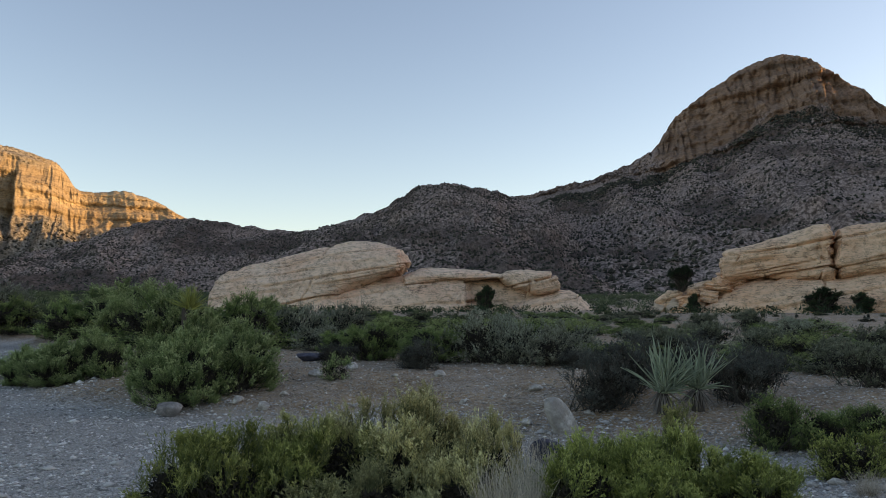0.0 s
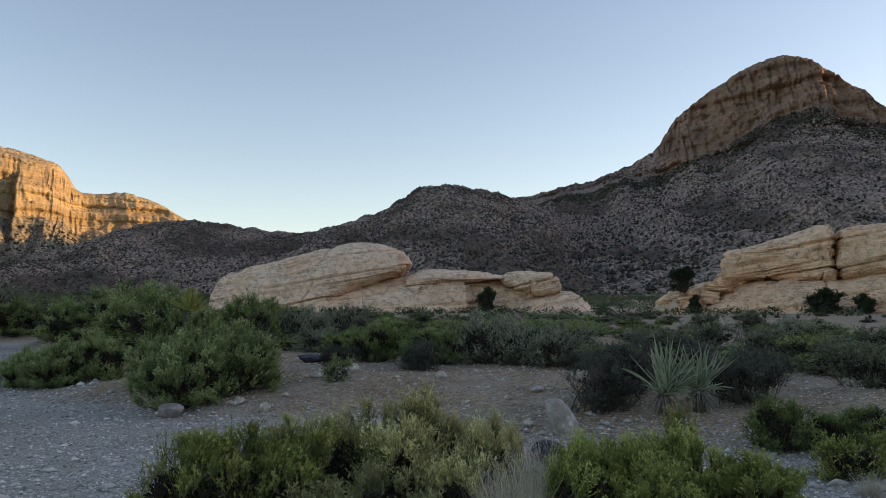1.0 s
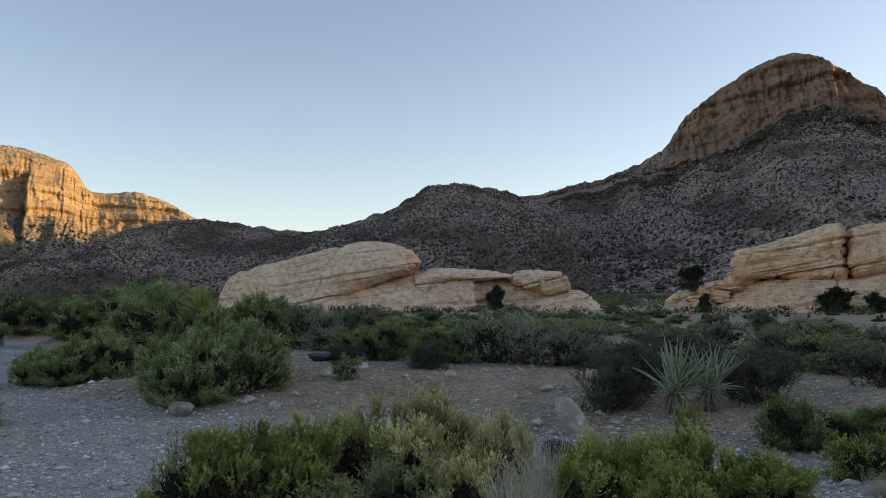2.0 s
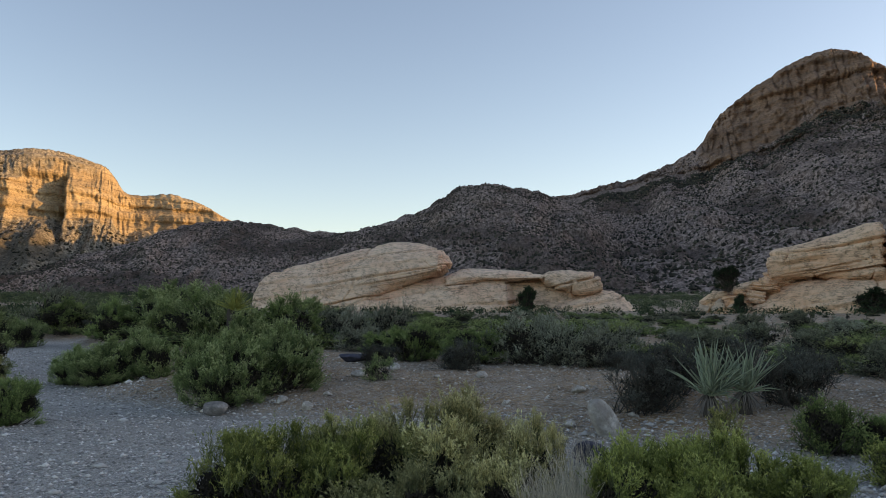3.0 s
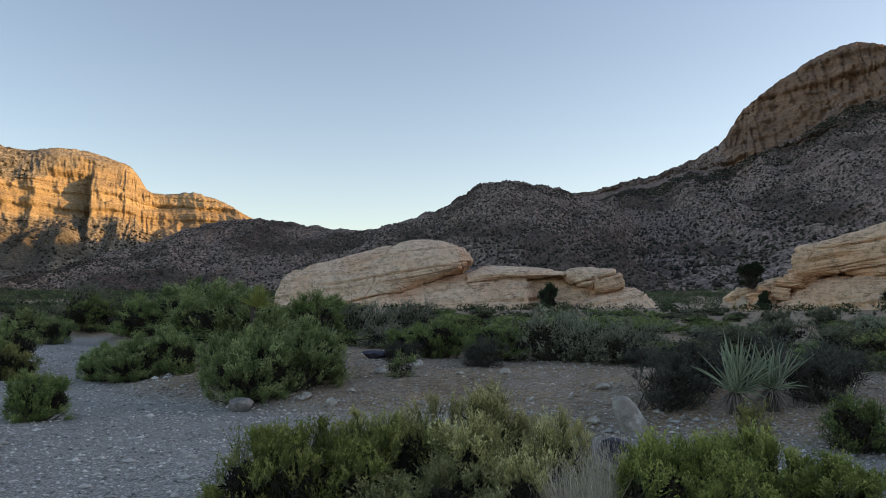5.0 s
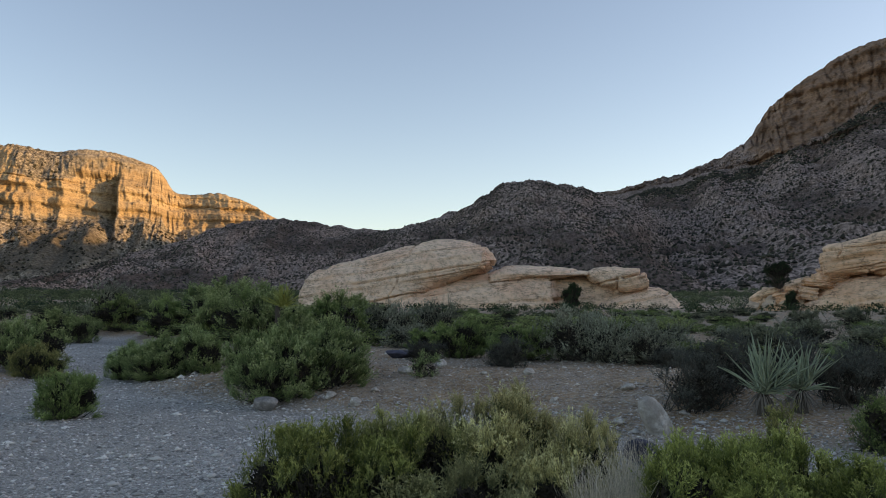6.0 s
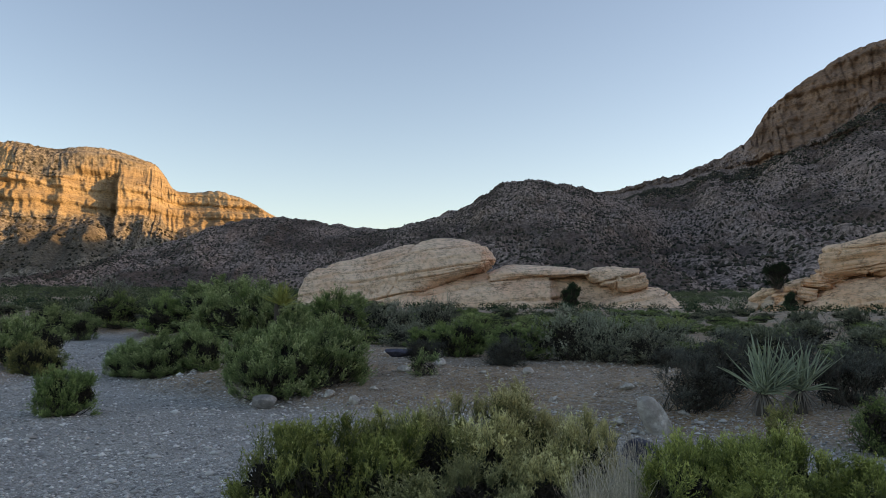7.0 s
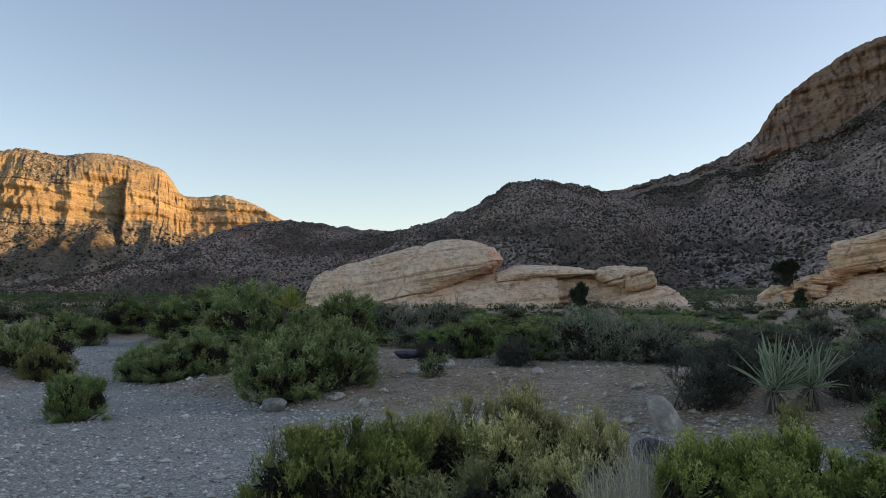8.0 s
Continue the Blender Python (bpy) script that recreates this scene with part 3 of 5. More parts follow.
# ---- sandstone outcrops: bedded, rounded masses ----
def rock_mass(parent, name, label, mat, origin, axis, rows, depth, tilt, nu, nv, seed, square=0.75, lean=0.0, rough=1.0):
    """A mass along an axis (degrees from +x) from origin. rows: along, top, bottom, in metres; depth: half its thickness.
    Beds dip by tilt degrees and stand out as ledges, parted by joints; lean: how far its foot spreads."""
    rows = np.asarray(rows, float)
    k = (1 - np.cos(np.linspace(0, math.pi, nu))) / 2 * 0.45 + np.linspace(0, 1, nu) * 0.55
    s = rows[0, 0] + k * (rows[-1, 0] - rows[0, 0])
    top, low = np.interp(s, rows[:, 0], rows[:, 1]), np.interp(s, rows[:, 0], rows[:, 2])
    w = max(3, nu // 40) | 1
    pad = lambda a: np.convolve(np.concatenate([np.repeat(a[:1], w // 2), a, np.repeat(a[-1:], w // 2)]), np.ones(w) / w, "valid")
    top, low = pad(top), pad(low)
    shut = np.clip(np.minimum(k, 1 - k) * 18, 0, 1) ** 0.5
    m = int(nv * 0.8)
    th = np.concatenate([np.linspace(0.4, 1.3, m, endpoint=False), np.linspace(1.3, 2.4, nv - m, endpoint=False)]) * math.pi
    S, TH = np.meshgrid(s, th, indexing="ij")
    c, sn = np.cos(TH), np.sin(TH)
    half, mid = (top - low) / 2 * np.maximum(shut, 0.02), (top + low) / 2
    z = mid[:, None] + half[:, None] * np.sign(sn) * np.abs(sn) ** square
    dep = depth * np.maximum(shut, 0.02)[:, None] * np.sign(c) * np.abs(c) ** square * (1 + lean * (0.5 - sn))
    a = radians(axis)
    X = origin[0] + S * math.cos(a) - dep * math.sin(a)
    Y = origin[1] + S * math.sin(a) + dep * math.cos(a)
    P = np.stack([X, Y, z], -1)
    du = np.gradient(P, axis=0)
    dv = np.roll(P, -1, 1) - np.roll(P, 1, 1)
    n = np.cross(du, dv)
    n /= np.linalg.norm(n, axis=-1, keepdims=True) + 1e-9
    if ((P - P.mean((0, 1))) * n).sum() < 0:
        n = -n
    q = P.reshape(-1, 3)
    along = (q[:, 0] * math.cos(a) + q[:, 1] * math.sin(a))
    lump = fbm(q / 5.5, 4, seed + 5)
    bed = q[:, 2] * math.cos(radians(tilt)) - along * math.sin(radians(tilt)) + 0.45 * fbm(q / 14, 3, seed) + 0.06 * grad_noise(q / 1.5, seed + 8)
    out = 0.42 * lump
    patch = fbm(np.stack([along / 13, q[:, 1] / 13, bed / 2.2], 1), 3, seed + 6)
    for size, proud, gap, width, off in ((0.36, 0.15, 0.2, 0.09, 1), (1.1, 0.3, 0.6, 0.05, 2), (2.9, 0.35, 1.2, 0.03, 3)):
        b = bed / size + 0.35 * grad_noise(np.stack([along / 9, q[:, 1] / 9, bed / 6], 1), seed + off * 10)
        layer = np.floor(b)
        f = b - layer
        edge = np.minimum(f, 1 - f)
        swell = chance(layer, seed + off) - 0.5
        out += proud * swell * smooth(0, 0.14, edge) - gap * np.exp(-(edge / width) ** 2) * smooth(-0.12, 0.22, patch if off < 3 else -patch + 0.15)
    for size, gap, off in ((3.4, 0.22, 4), (11.0, 0.4, 5)):
        b = along / size + bed / size * (1.6 if off == 4 else -0.5) + 0.35 * grad_noise(q / size, seed + off * 10)
        f = b - np.floor(b)
        edge = np.minimum(f, 1 - f) * size
        out -= gap * np.exp(-(edge / 0.1) ** 2) * smooth(-0.1, 0.2, fbm(np.stack([along / 9, bed / 4, 0 * bed], 1), 2, seed + off))
    out += 0.07 * fbm(q / 0.5, 3, seed + 9)
    P += n * (rough * out).reshape(S.shape)[..., None] * np.minimum(1, shut + 0.3)[:, None, None]
    me = mesh_of(name, P.reshape(-1, 3), grid_faces_loop(nu, nv), [mat])
    return part(name, me, None, parent, label)


def grid_faces_loop(nu, nv):
    i, j = np.meshgrid(np.arange(nu - 1), np.arange(nv), indexing="ij")
    k = (j + 1) % nv
    return np.stack([i * nv + j, (i + 1) * nv + j, (i + 1) * nv + k, i * nv + k], -1).reshape(-1, 4)


outcrop = tagged(new("sandstone_outcrop"), "long cream sandstone outcrop with tilted beds and an alcove", "rock outcrop")
rock_mass(outcrop, "dome", "pale whaleback dome with a rounded nose", M_SAND, (0, 113), 0,
          ((-33.4, 2.6, -1), (-32.3, 5.0, -1), (-31, 7.4, -1), (-27.5, 8.5, -1), (-22.7, 9.6, -1), (-17.9, 10.7, 1.0), (-13.1, 11.7, 4.0), (-9.1, 11.7, 5.6), (-6.6, 11.0, 6.6), (-5.2, 10.0, 7.8), (-4.6, 9.2, 8.6)),
          6.0, 8, 400, 170, 101, 0.8, 0.45)
rock_mass(outcrop, "slab", "low slab with a reddish base", M_SAND, (0, 111), 0,
          ((-33, 2.4, -1), (-29, 3.2, -1), (-24, 4.0, -1), (-18, 5.0, -1), (-13, 6.0, -1), (-7.5, 7.0, -1), (-5, 7.5, -1), (-3.5, 7.8, -1), (1, 7.6, -1), (3.2, 7.2, -1), (4.5, 6.6, -1), (5.0, 3.0, -1)),
          4.9, 7, 380, 130, 111, 0.8, 0.5)
rock_mass(outcrop, "roof_slab", "slab roofing the alcove", M_SAND, (0, 111.2), 0,
          ((-6, 6.6, 5.0), (-3, 7.8, 5.4), (0, 7.9, 5.9), (3, 7.8, 5.9), (6, 7.4, 6.1), (7.8, 7.2, 6.3), (8.8, 6.9, 6.4)), 4.4, 6, 200, 100, 121, 0.75, 0.3, 0.8)
rock_mass(outcrop, "alcove_wall", "smooth pale alcove wall", M_SAND, (0, 112.4), 0,
          ((2, 5.6, -1), (4, 6.4, -1), (8, 6.6, -1), (12, 5.6, -1), (14, 4.5, -1)), 4.4, 3, 120, 80, 131, 0.75, 0, 0.5)
rock_mass(outcrop, "block", "leaning block with a vertical crack", M_SAND, (0, 110.5), 0,
          ((7.8, 6.8, 6.0), (9.2, 7.5, 5.4), (11.7, 7.75, 4.3), (13, 7.6, 3.9), (14.5, 7.3, 4.2), (15.6, 6.5, 4.7), (16.3, 5.6, 5.0)), 4.6, 14, 180, 110, 141, 0.55)
rock_mass(outcrop, "ledge", "layered ledge tapering into scrub", M_SAND, (0, 109.8), 0,
          ((8.6, 2.4, -1), (10.4, 3.4, -1), (12.5, 4.1, -1), (16, 5.0, -1), (18, 4.4, -1), (19.7, 3.2, -1), (20.8, 2.0, -1)), 4.0, 12, 200, 110, 151, 0.75, 0.4)
AX2 = -24.0
outcrop_2 = tagged(new("sandstone_outcrop"), "blocky tan sandstone outcrop split by a deep crack", "rock outcrop")
rock_mass(outcrop_2, "upper_block", "warm tan block with a hollow", M_SAND2, (32.4, 90.0), AX2,
          ((-0.5, 7.6, 6.0), (0.1, 8.2, 4.8), (0.9, 8.7, 4.7), (3.1, 9.2, 5.0), (6.4, 10.0, 5.1), (9.2, 10.9, 5.0), (10.5, 11.0, 4.8), (11.3, 10.2, 5.0)), 5.5, 10, 240, 120, 161, 0.55)
rock_mass(outcrop_2, "upper_block", "tall block beside the crack", M_SAND2, (32.4, 90.0), AX2,
          ((10.6, 9.8, 4.6), (11.5, 10.6, 4.6), (13.5, 11.0, 5.0), (17, 11.4, 5.4), (21, 11.3, 5.2), (26, 10.2, 5.0), (28, 8.5, 5.2)), 5.8, 9, 240, 120, 171, 0.55)
rock_mass(outcrop_2, "base_slab", "broad base with sweeping beds", M_SAND2, (31.2, 87.2), AX2,
          ((-3.8, 1.8, -1), (-2.2, 2.6, -1), (-1, 3.6, -1), (0.3, 4.6, -1), (3, 5.4, -1), (7, 5.6, -1), (11.5, 5.3, -1), (16.4, 5.8, -1), (24, 5.2, -1), (30, 3.5, -1)), 4.2, 12, 330, 120, 181, 0.8, 0.5)
rock_mass(outcrop_2, "broken_block", "broken tan block", M_SAND2, (30.2, 88.6), AX2,
          ((-6.4, 1.6, -1), (-5.8, 3.2, -1), (-4.8, 4.0, -1), (-3.4, 4.3, -1), (-2.6, 3.6, -1)), 2.2, 16, 110, 90, 191, 0.45, 0, 1.3)
rock_mass(outcrop_2, "broken_block", "pale stacked ledges", M_SAND2, (31.6, 91.5), AX2,
          ((-5.0, 3.6, -1), (-3.2, 4.8, -1), (-1, 5.6, -1), (1.2, 6.0, -1), (2, 5.5, -1)), 3.2, 14, 120, 90, 201, 0.45, 0, 1.3)


def slab_mesh(seed, dims):
    """A squared, worn block of bedded sandstone."""
    rng = np.random.default_rng(seed)
    bm = bmesh.new()
    bmesh.ops.create_cube(bm, size=1)
    bmesh.ops.bevel(bm, geom=bm.edges[:], offset=0.07, segments=1, affect="EDGES")
    bmesh.ops.triangulate(bm, faces=bm.faces)
    bmesh.ops.subdivide_edges(bm, edges=bm.edges, cuts=4, use_grid_fill=True)
    V = np.array([v.co[:] for v in bm.verts])
    V[:, 0] += 0.3 * V[:, 2] * rng.uniform(-1, 1)
    V[:, :2] *= 1 + 0.3 * (rng.uniform(-1, 1) * V[:, 1:2] + rng.uniform(-1, 1) * V[:, :1])
    V[:, :2] *= 1 + 0.1 * np.sign(np.sin(V[:, 2:] * 19 + seed))
    V += 0.16 * np.stack([fbm(V * 2.2 + seed, 4, seed + i) for i in range(3)], 1)
    V *= dims
    for v, co in zip(bm.verts, V):
        v.co = co
    me = bpy.data.meshes.new("slab")
    bm.to_mesh(me)
    return me


rng = random.Random(5)
for i in range(36):
    k = i / 35
    x, y = 31.3 - 7.4 * k + rng.uniform(-0.7, 0.7), 86.6 - 1.6 * k + rng.uniform(-1.2, 1.2)
    w = rng.uniform(1.0, 2.6) * (1 - 0.35 * k)
    part("slab", slab_mesh(300 + i, (w, w * 0.9, w * rng.uniform(0.3, 0.7))), M_SAND2, outcrop_2,
         m=pose(x, y, 5.2 - 4.0 * k + rng.uniform(-0.9, 0.3), rng.uniform(-12, 12), rng.uniform(-6, 22), rng.uniform(0, 180)))


# ---- plants ----
def unit(v):
    return v / (np.linalg.norm(v, axis=-1, keepdims=True) + 1e-9)


def tubes(starts, ends, r0, r1, sides=3, bend=0.0, steps=1, rng=None):
    """Thin tapering stems from starts to ends; bend: how far they bow outwards, as a share of their length."""
    n = len(starts)
    t = np.linspace(0, 1, steps + 1)
    d = ends - starts
    bow = np.zeros((n, 3))
    if bend and rng is not None:
        bow = rng.normal(0, bend, (n, 3)) * np.linalg.norm(d, axis=1, keepdims=True)
    c = starts[:, None] + d[:, None] * t[None, :, None] + bow[:, None] * (4 * t * (1 - t))[None, :, None]
    ax = unit(d)
    ref = np.where(np.abs(ax[:, 2:3]) < 0.9, np.array([[0, 0, 1.0]]), np.array([[1.0, 0, 0]]))
    s1 = unit(np.cross(ax, ref))
    s2 = np.cross(ax, s1)
    an = np.arange(sides) * 2 * math.pi / sides
    off = s1[:, None] * np.cos(an)[None, :, None] + s2[:, None] * np.sin(an)[None, :, None]
    rad = (np.asarray(r0).reshape(-1, 1) * (1 - t) + np.asarray(r1).reshape(-1, 1) * t)
    rad = np.broadcast_to(rad, (n, steps + 1))
    V = c[:, :, None] + off[:, None] * rad[:, :, None, None]
    i = np.arange(n)[:, None, None] * (steps + 1) * sides
    j = np.arange(steps)[None, :, None] * sides
    k = np.arange(sides)[None, None, :]
    k2 = (k + 1) % sides
    F = np.stack([i + j + k, i + j + k2, i + j + sides + k2, i + j + sides + k], -1).reshape(-1, 4)
    return V.reshape(-1, 3), F


def leaf_quads(p, way, length, width, rng):
    side = unit(np.cross(way, rng.normal(size=p.shape)))
    lift = np.cross(side, way) * (width * 0.35)[:, None]
    L, W = length[:, None], width[:, None]
    V = np.stack([p, p + way * L * 0.5 + side * W + lift, p + way * L, p + way * L * 0.5 - side * W + lift], 1)
    return V.reshape(-1, 3), np.arange(len(p) * 4).reshape(-1, 4)


def bush_parts(seed, lobes, heads, sprays, reach, per_twig, leaf, up=0.5, thick=0.007, base_r=0.12, fan=0.42, inner=0.72, plain=False, clumps=12, needle=0.5, twig=0.3, puff=1.0, core=0.1):
    """Meshes of a bush: stems from the root to heads on a lobed, clumpy outline, a spray of twigs on each head, leaves
    along the twigs.
    lobes: centre x, y, z and radii; reach: length of a spray; leaf: length and half width; needle: how far leaves stand
    off their twig; puff: size of the clumps; core: share of broad dark leaves put inside as shade;
    plain: only the main stems, for plants far off. Returns stems, twigs, leaves, inner shade leaves."""
    rng = np.random.default_rng(seed)
    lob = np.asarray(lobes, float)
    heart = lob
    wt = lob[:, 3] * lob[:, 4] + lob[:, 3] * lob[:, 5]
    pick = rng.choice(len(lob), clumps, p=wt / wt.sum())
    d = unit(rng.normal(size=(clumps, 3)))
    d[:, 2] = np.where(d[:, 2] < -0.55, -d[:, 2], d[:, 2])
    sub_c = lob[pick, :3] + d * lob[pick, 3:] * rng.uniform(0.68, 0.98, (clumps, 1))
    sub_r = lob[pick, 3:] * rng.uniform(0.32, 0.56, (clumps, 1)) * puff
    lob = np.concatenate([lob, np.concatenate([sub_c, sub_r], 1)])
    w2 = np.concatenate([wt / wt.sum() * 0.14, np.full(clumps, 0.86 / clumps)])
    pick = rng.choice(len(lob), heads, p=w2 / w2.sum())
    d = unit(rng.normal(size=(heads, 3)))
    d[:, 2] = np.where(d[:, 2] < -0.8, -d[:, 2], d[:, 2])
    rad = rng.uniform(inner ** 2, 1.0, heads) ** 0.5 * rng.normal(1.0, 0.06, heads)
    head = lob[pick, :3] + d * lob[pick, 3:] * rad[:, None]
    head[:, 2] = np.maximum(head[:, 2], 0.06)
    skirt = rng.uniform(0, 1, heads) < 0.22
    head[skirt, 2] *= 0.35
    axis = unit(unit(head) * (1 - up) + np.array([0, 0, up]) + rng.normal(0, 0.22, (heads, 3)))
    R = reach * rng.uniform(0.6, 1.4, heads)
    foot = head - axis * R[:, None] * 0.9
    foot[:, 2] = np.maximum(foot[:, 2], 0.02)
    n = heads * sprays
    grow = unit(np.repeat(axis, sprays, 0) + rng.normal(0, fan, (n, 3)))
    L = np.repeat(R, sprays) * rng.uniform(0.55, 1.2, n)
    start = np.repeat(foot, sprays, 0) + rng.normal(0, 0.12, (n, 3)) * L[:, None]
    tip = start + grow * L[:, None]
    start[:, 2], tip[:, 2] = np.maximum(start[:, 2], 0.01), np.maximum(tip[:, 2], 0.03)
    tw = tubes(start, tip, np.full(n, thick * twig), np.full(n, thick * twig * 0.4), 3, 0.05, 1, rng)
    m = n * per_twig
    t = 1.04 - 0.85 * rng.uniform(0, 1, (n, per_twig, 1)) ** 1.3
    p = (start[:, None] + (tip - start)[:, None] * t).reshape(-1, 3)
    way = unit(np.repeat(grow, per_twig, 0) * 0.8 + rng.normal(0, needle, (m, 3)))
    # added broad dark leaves inside the lobes: they stand in for shade between tufts
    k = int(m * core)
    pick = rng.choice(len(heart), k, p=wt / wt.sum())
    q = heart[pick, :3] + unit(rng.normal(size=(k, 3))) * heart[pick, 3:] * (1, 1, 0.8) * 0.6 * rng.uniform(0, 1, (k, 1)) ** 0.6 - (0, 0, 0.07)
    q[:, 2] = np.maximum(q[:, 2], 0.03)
    shade_or_dead = leaf_quads(q, unit(rng.normal(size=(k, 3)) + (0, 0, 0.5)), leaf[0] * rng.uniform(1.2, 3.0, k), leaf[1] * rng.uniform(1.8, 3.4, k), rng)
    lf = leaf_quads(p, way, leaf[0] * rng.uniform(0.6, 1.3, m), leaf[1] * rng.uniform(0.7, 1.3, m), rng)
    # random tone per head and leaf, plus painted shade-to-light along each twig
    tone_and_light = 0.42 * np.repeat(rng.uniform(0, 1, heads), sprays * per_twig) + 0.45 * (t.ravel() - 0.19) / 0.85 + 0.16 * rng.uniform(0, 1, m)
    lf = (*lf, np.clip(tone_and_light, 0, 1))
    root = rng.normal(0, base_r, (heads, 3)) * (1, 1, 0) - (0, 0, 0.05)
    st = tubes(root, foot + (head - foot) * 0.3, rng.uniform(thick * 0.6, thick * 1.4, heads), np.full(heads, thick * 0.3), 3 if plain else 4, 0.08, 2 if plain else 3, rng)
    return st, None if plain else tw, lf, shade_or_dead


def bush(name, label, category, group, bark, leaves, seed, spec, shoots=None):
    st, tw, lf, shade_or_dead = bush_parts(seed, **spec)
    root = tagged(new(name), label, category, group)
    tagged(part("branchwork", mesh_of("branchwork", *st, [bark]), None, root), kind="stuff")
    if tw:
        tagged(part("brushwood", mesh_of("brushwood", *tw, [shoots or bark]), None, root), kind="stuff")
    tagged(part("inner_growth", mesh_of("inner_growth", *shade_or_dead, [B_INNER_SHADE], True), None, root, "dark leaves added as shade inside the bush"), kind="stuff")
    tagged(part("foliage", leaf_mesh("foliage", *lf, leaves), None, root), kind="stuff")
    return root


def plant_out(places, makers, size, spin=None, sink=0.03):
    """Sets plants at places (x, y, height, width): the first of each maker is built, the others are copies. size: its own height and width."""
    built = {}
    rng = random.Random(len(places) * 7 + 3)
    for i, (x, y, h, w) in enumerate(places):
        k = i % len(makers)
        m = Matrix.LocRotScale((x, y, float(ground(np.array([x]), np.array([y]))[0]) - sink), Euler((0, 0, rng.uniform(0, 6.28) if spin is None else spin)), (w / size[1], w / size[1], h / size[0]))
        if k in built:
            copy_thing(built[k], m)
        else:
            built[k] = makers[k]()
            built[k].matrix_basis = m
    return built


# the foreground clump of rabbitbrush
def rabbitbrush(seed, label, leaves, lobes, twigs, leaf=(0.032, 0.0033), up=0.78):
    return lambda: bush("rabbitbrush", label, "shrub", "rabbitbrush in the wash", B_GREEN, leaves, seed,
                        dict(lobes=lobes, heads=twigs // 7, sprays=16, reach=0.17, per_twig=14, leaf=leaf, up=up, thick=0.006, fan=0.28, inner=0.76, clumps=30, needle=0.38, twig=0.3, puff=0.62, core=0.18), B_PALE)


plant_out([(-1.66, 5.95, 0.76, 1.4), (-1.15, 6.05, 0.72, 1.2)], [rabbitbrush(1, "olive-green rabbitbrush spreading over gravel", L_GREEN,
          ((-0.3, 0, 0.4, 0.34, 0.4, 0.36), (0.1, -0.1, 0.42, 0.4, 0.4, 0.38), (0.4, 0.1, 0.38, 0.32, 0.4, 0.32), (-0.1, 0.25, 0.45, 0.4, 0.35, 0.35)), 1500)], (0.8, 1.4), 0)
plant_out([(-0.98, 6.3, 0.88, 1.05), (-0.66, 6.5, 0.9, 1.0)], [rabbitbrush(2, "tall olive rabbitbrush with yellowing tips", L_OLIVE,
          ((-0.2, 0, 0.5, 0.34, 0.35, 0.42), (0.2, 0, 0.55, 0.34, 0.36, 0.43), (0, 0.2, 0.4, 0.4, 0.35, 0.38)), 1300)], (0.98, 1.05), 0)
plant_out([(-0.36, 6.7, 1.06, 1.2)], [rabbitbrush(3, "straw-yellow rabbitbrush gone to seed", L_YELLOW,
          ((-0.25, 0, 0.5, 0.33, 0.36, 0.42), (0.14, 0, 0.66, 0.3, 0.32, 0.42), (0.36, 0.05, 0.45, 0.24, 0.3, 0.36), (0, -0.2, 0.4, 0.42, 0.32, 0.36)), 1700)], (1.08, 1.15), 0)
plant_out([(-0.3, 6.3, 0.8, 0.8), (0.32, 6.3, 0.84, 0.66), (0.12, 5.95, 0.62, 0.6)], [rabbitbrush(4, "dry straw-coloured rabbitbrush in the wash", L_YELLOW,
          ((-0.15, 0, 0.4, 0.25, 0.28, 0.38), (0.17, 0, 0.42, 0.24, 0.26, 0.4)), 800)], (0.8, 0.8))
plant_out([(1.1, 5.95, 0.78, 0.95), (1.93, 6.05, 0.7, 1.0), (1.5, 5.7, 0.66, 0.95), (2.2, 5.95, 0.6, 0.85), (1.5, 6.2, 0.72, 1.0)], [rabbitbrush(5, "bright green rabbitbrush beside the wash stones", L_GREEN,
          ((-0.2, 0, 0.38, 0.32, 0.36, 0.36), (0.2, 0.05, 0.4, 0.34, 0.36, 0.36), (0, -0.15, 0.34, 0.38, 0.3, 0.32)), 1100, (0.03, 0.0038)),
          rabbitbrush(6, "bright green rabbitbrush with upright shoots", L_GREEN,
          ((-0.22, 0, 0.34, 0.3, 0.34, 0.34), (0.16, -0.05, 0.42, 0.36, 0.36, 0.36)), 1000, (0.03, 0.0038))], (0.78, 0.95))
plant_out([(-0.45, 5.75, 0.6, 0.8), (-0.05, 5.6, 0.46, 0.6), (-0.85, 5.8, 0.66, 0.8)], [rabbitbrush(8, "dull olive half-bare rabbitbrush with grey stems", L_DARKOLIVE,
          ((-0.15, 0, 0.36, 0.25, 0.28, 0.34), (0.17, 0, 0.38, 0.24, 0.26, 0.36)), 620)], (0.75, 0.8))
plant_out([(1.9, 6.75, 0.84, 0.5)], [rabbitbrush(7, "upright olive rabbitbrush sprig", L_OLIVE, ((0, 0, 0.45, 0.25, 0.25, 0.4),), 500)], (0.85, 0.5))


def creosote(seed, label, leaves, lobes, twigs):
    return lambda: bush("creosote_bush", label, "shrub", "creosote bushes", B_TWIG, leaves, seed,
                        dict(lobes=lobes, heads=twigs // 8, sprays=11, reach=0.16, per_twig=15, leaf=(0.02, 0.0052), up=0.5, thick=0.007))


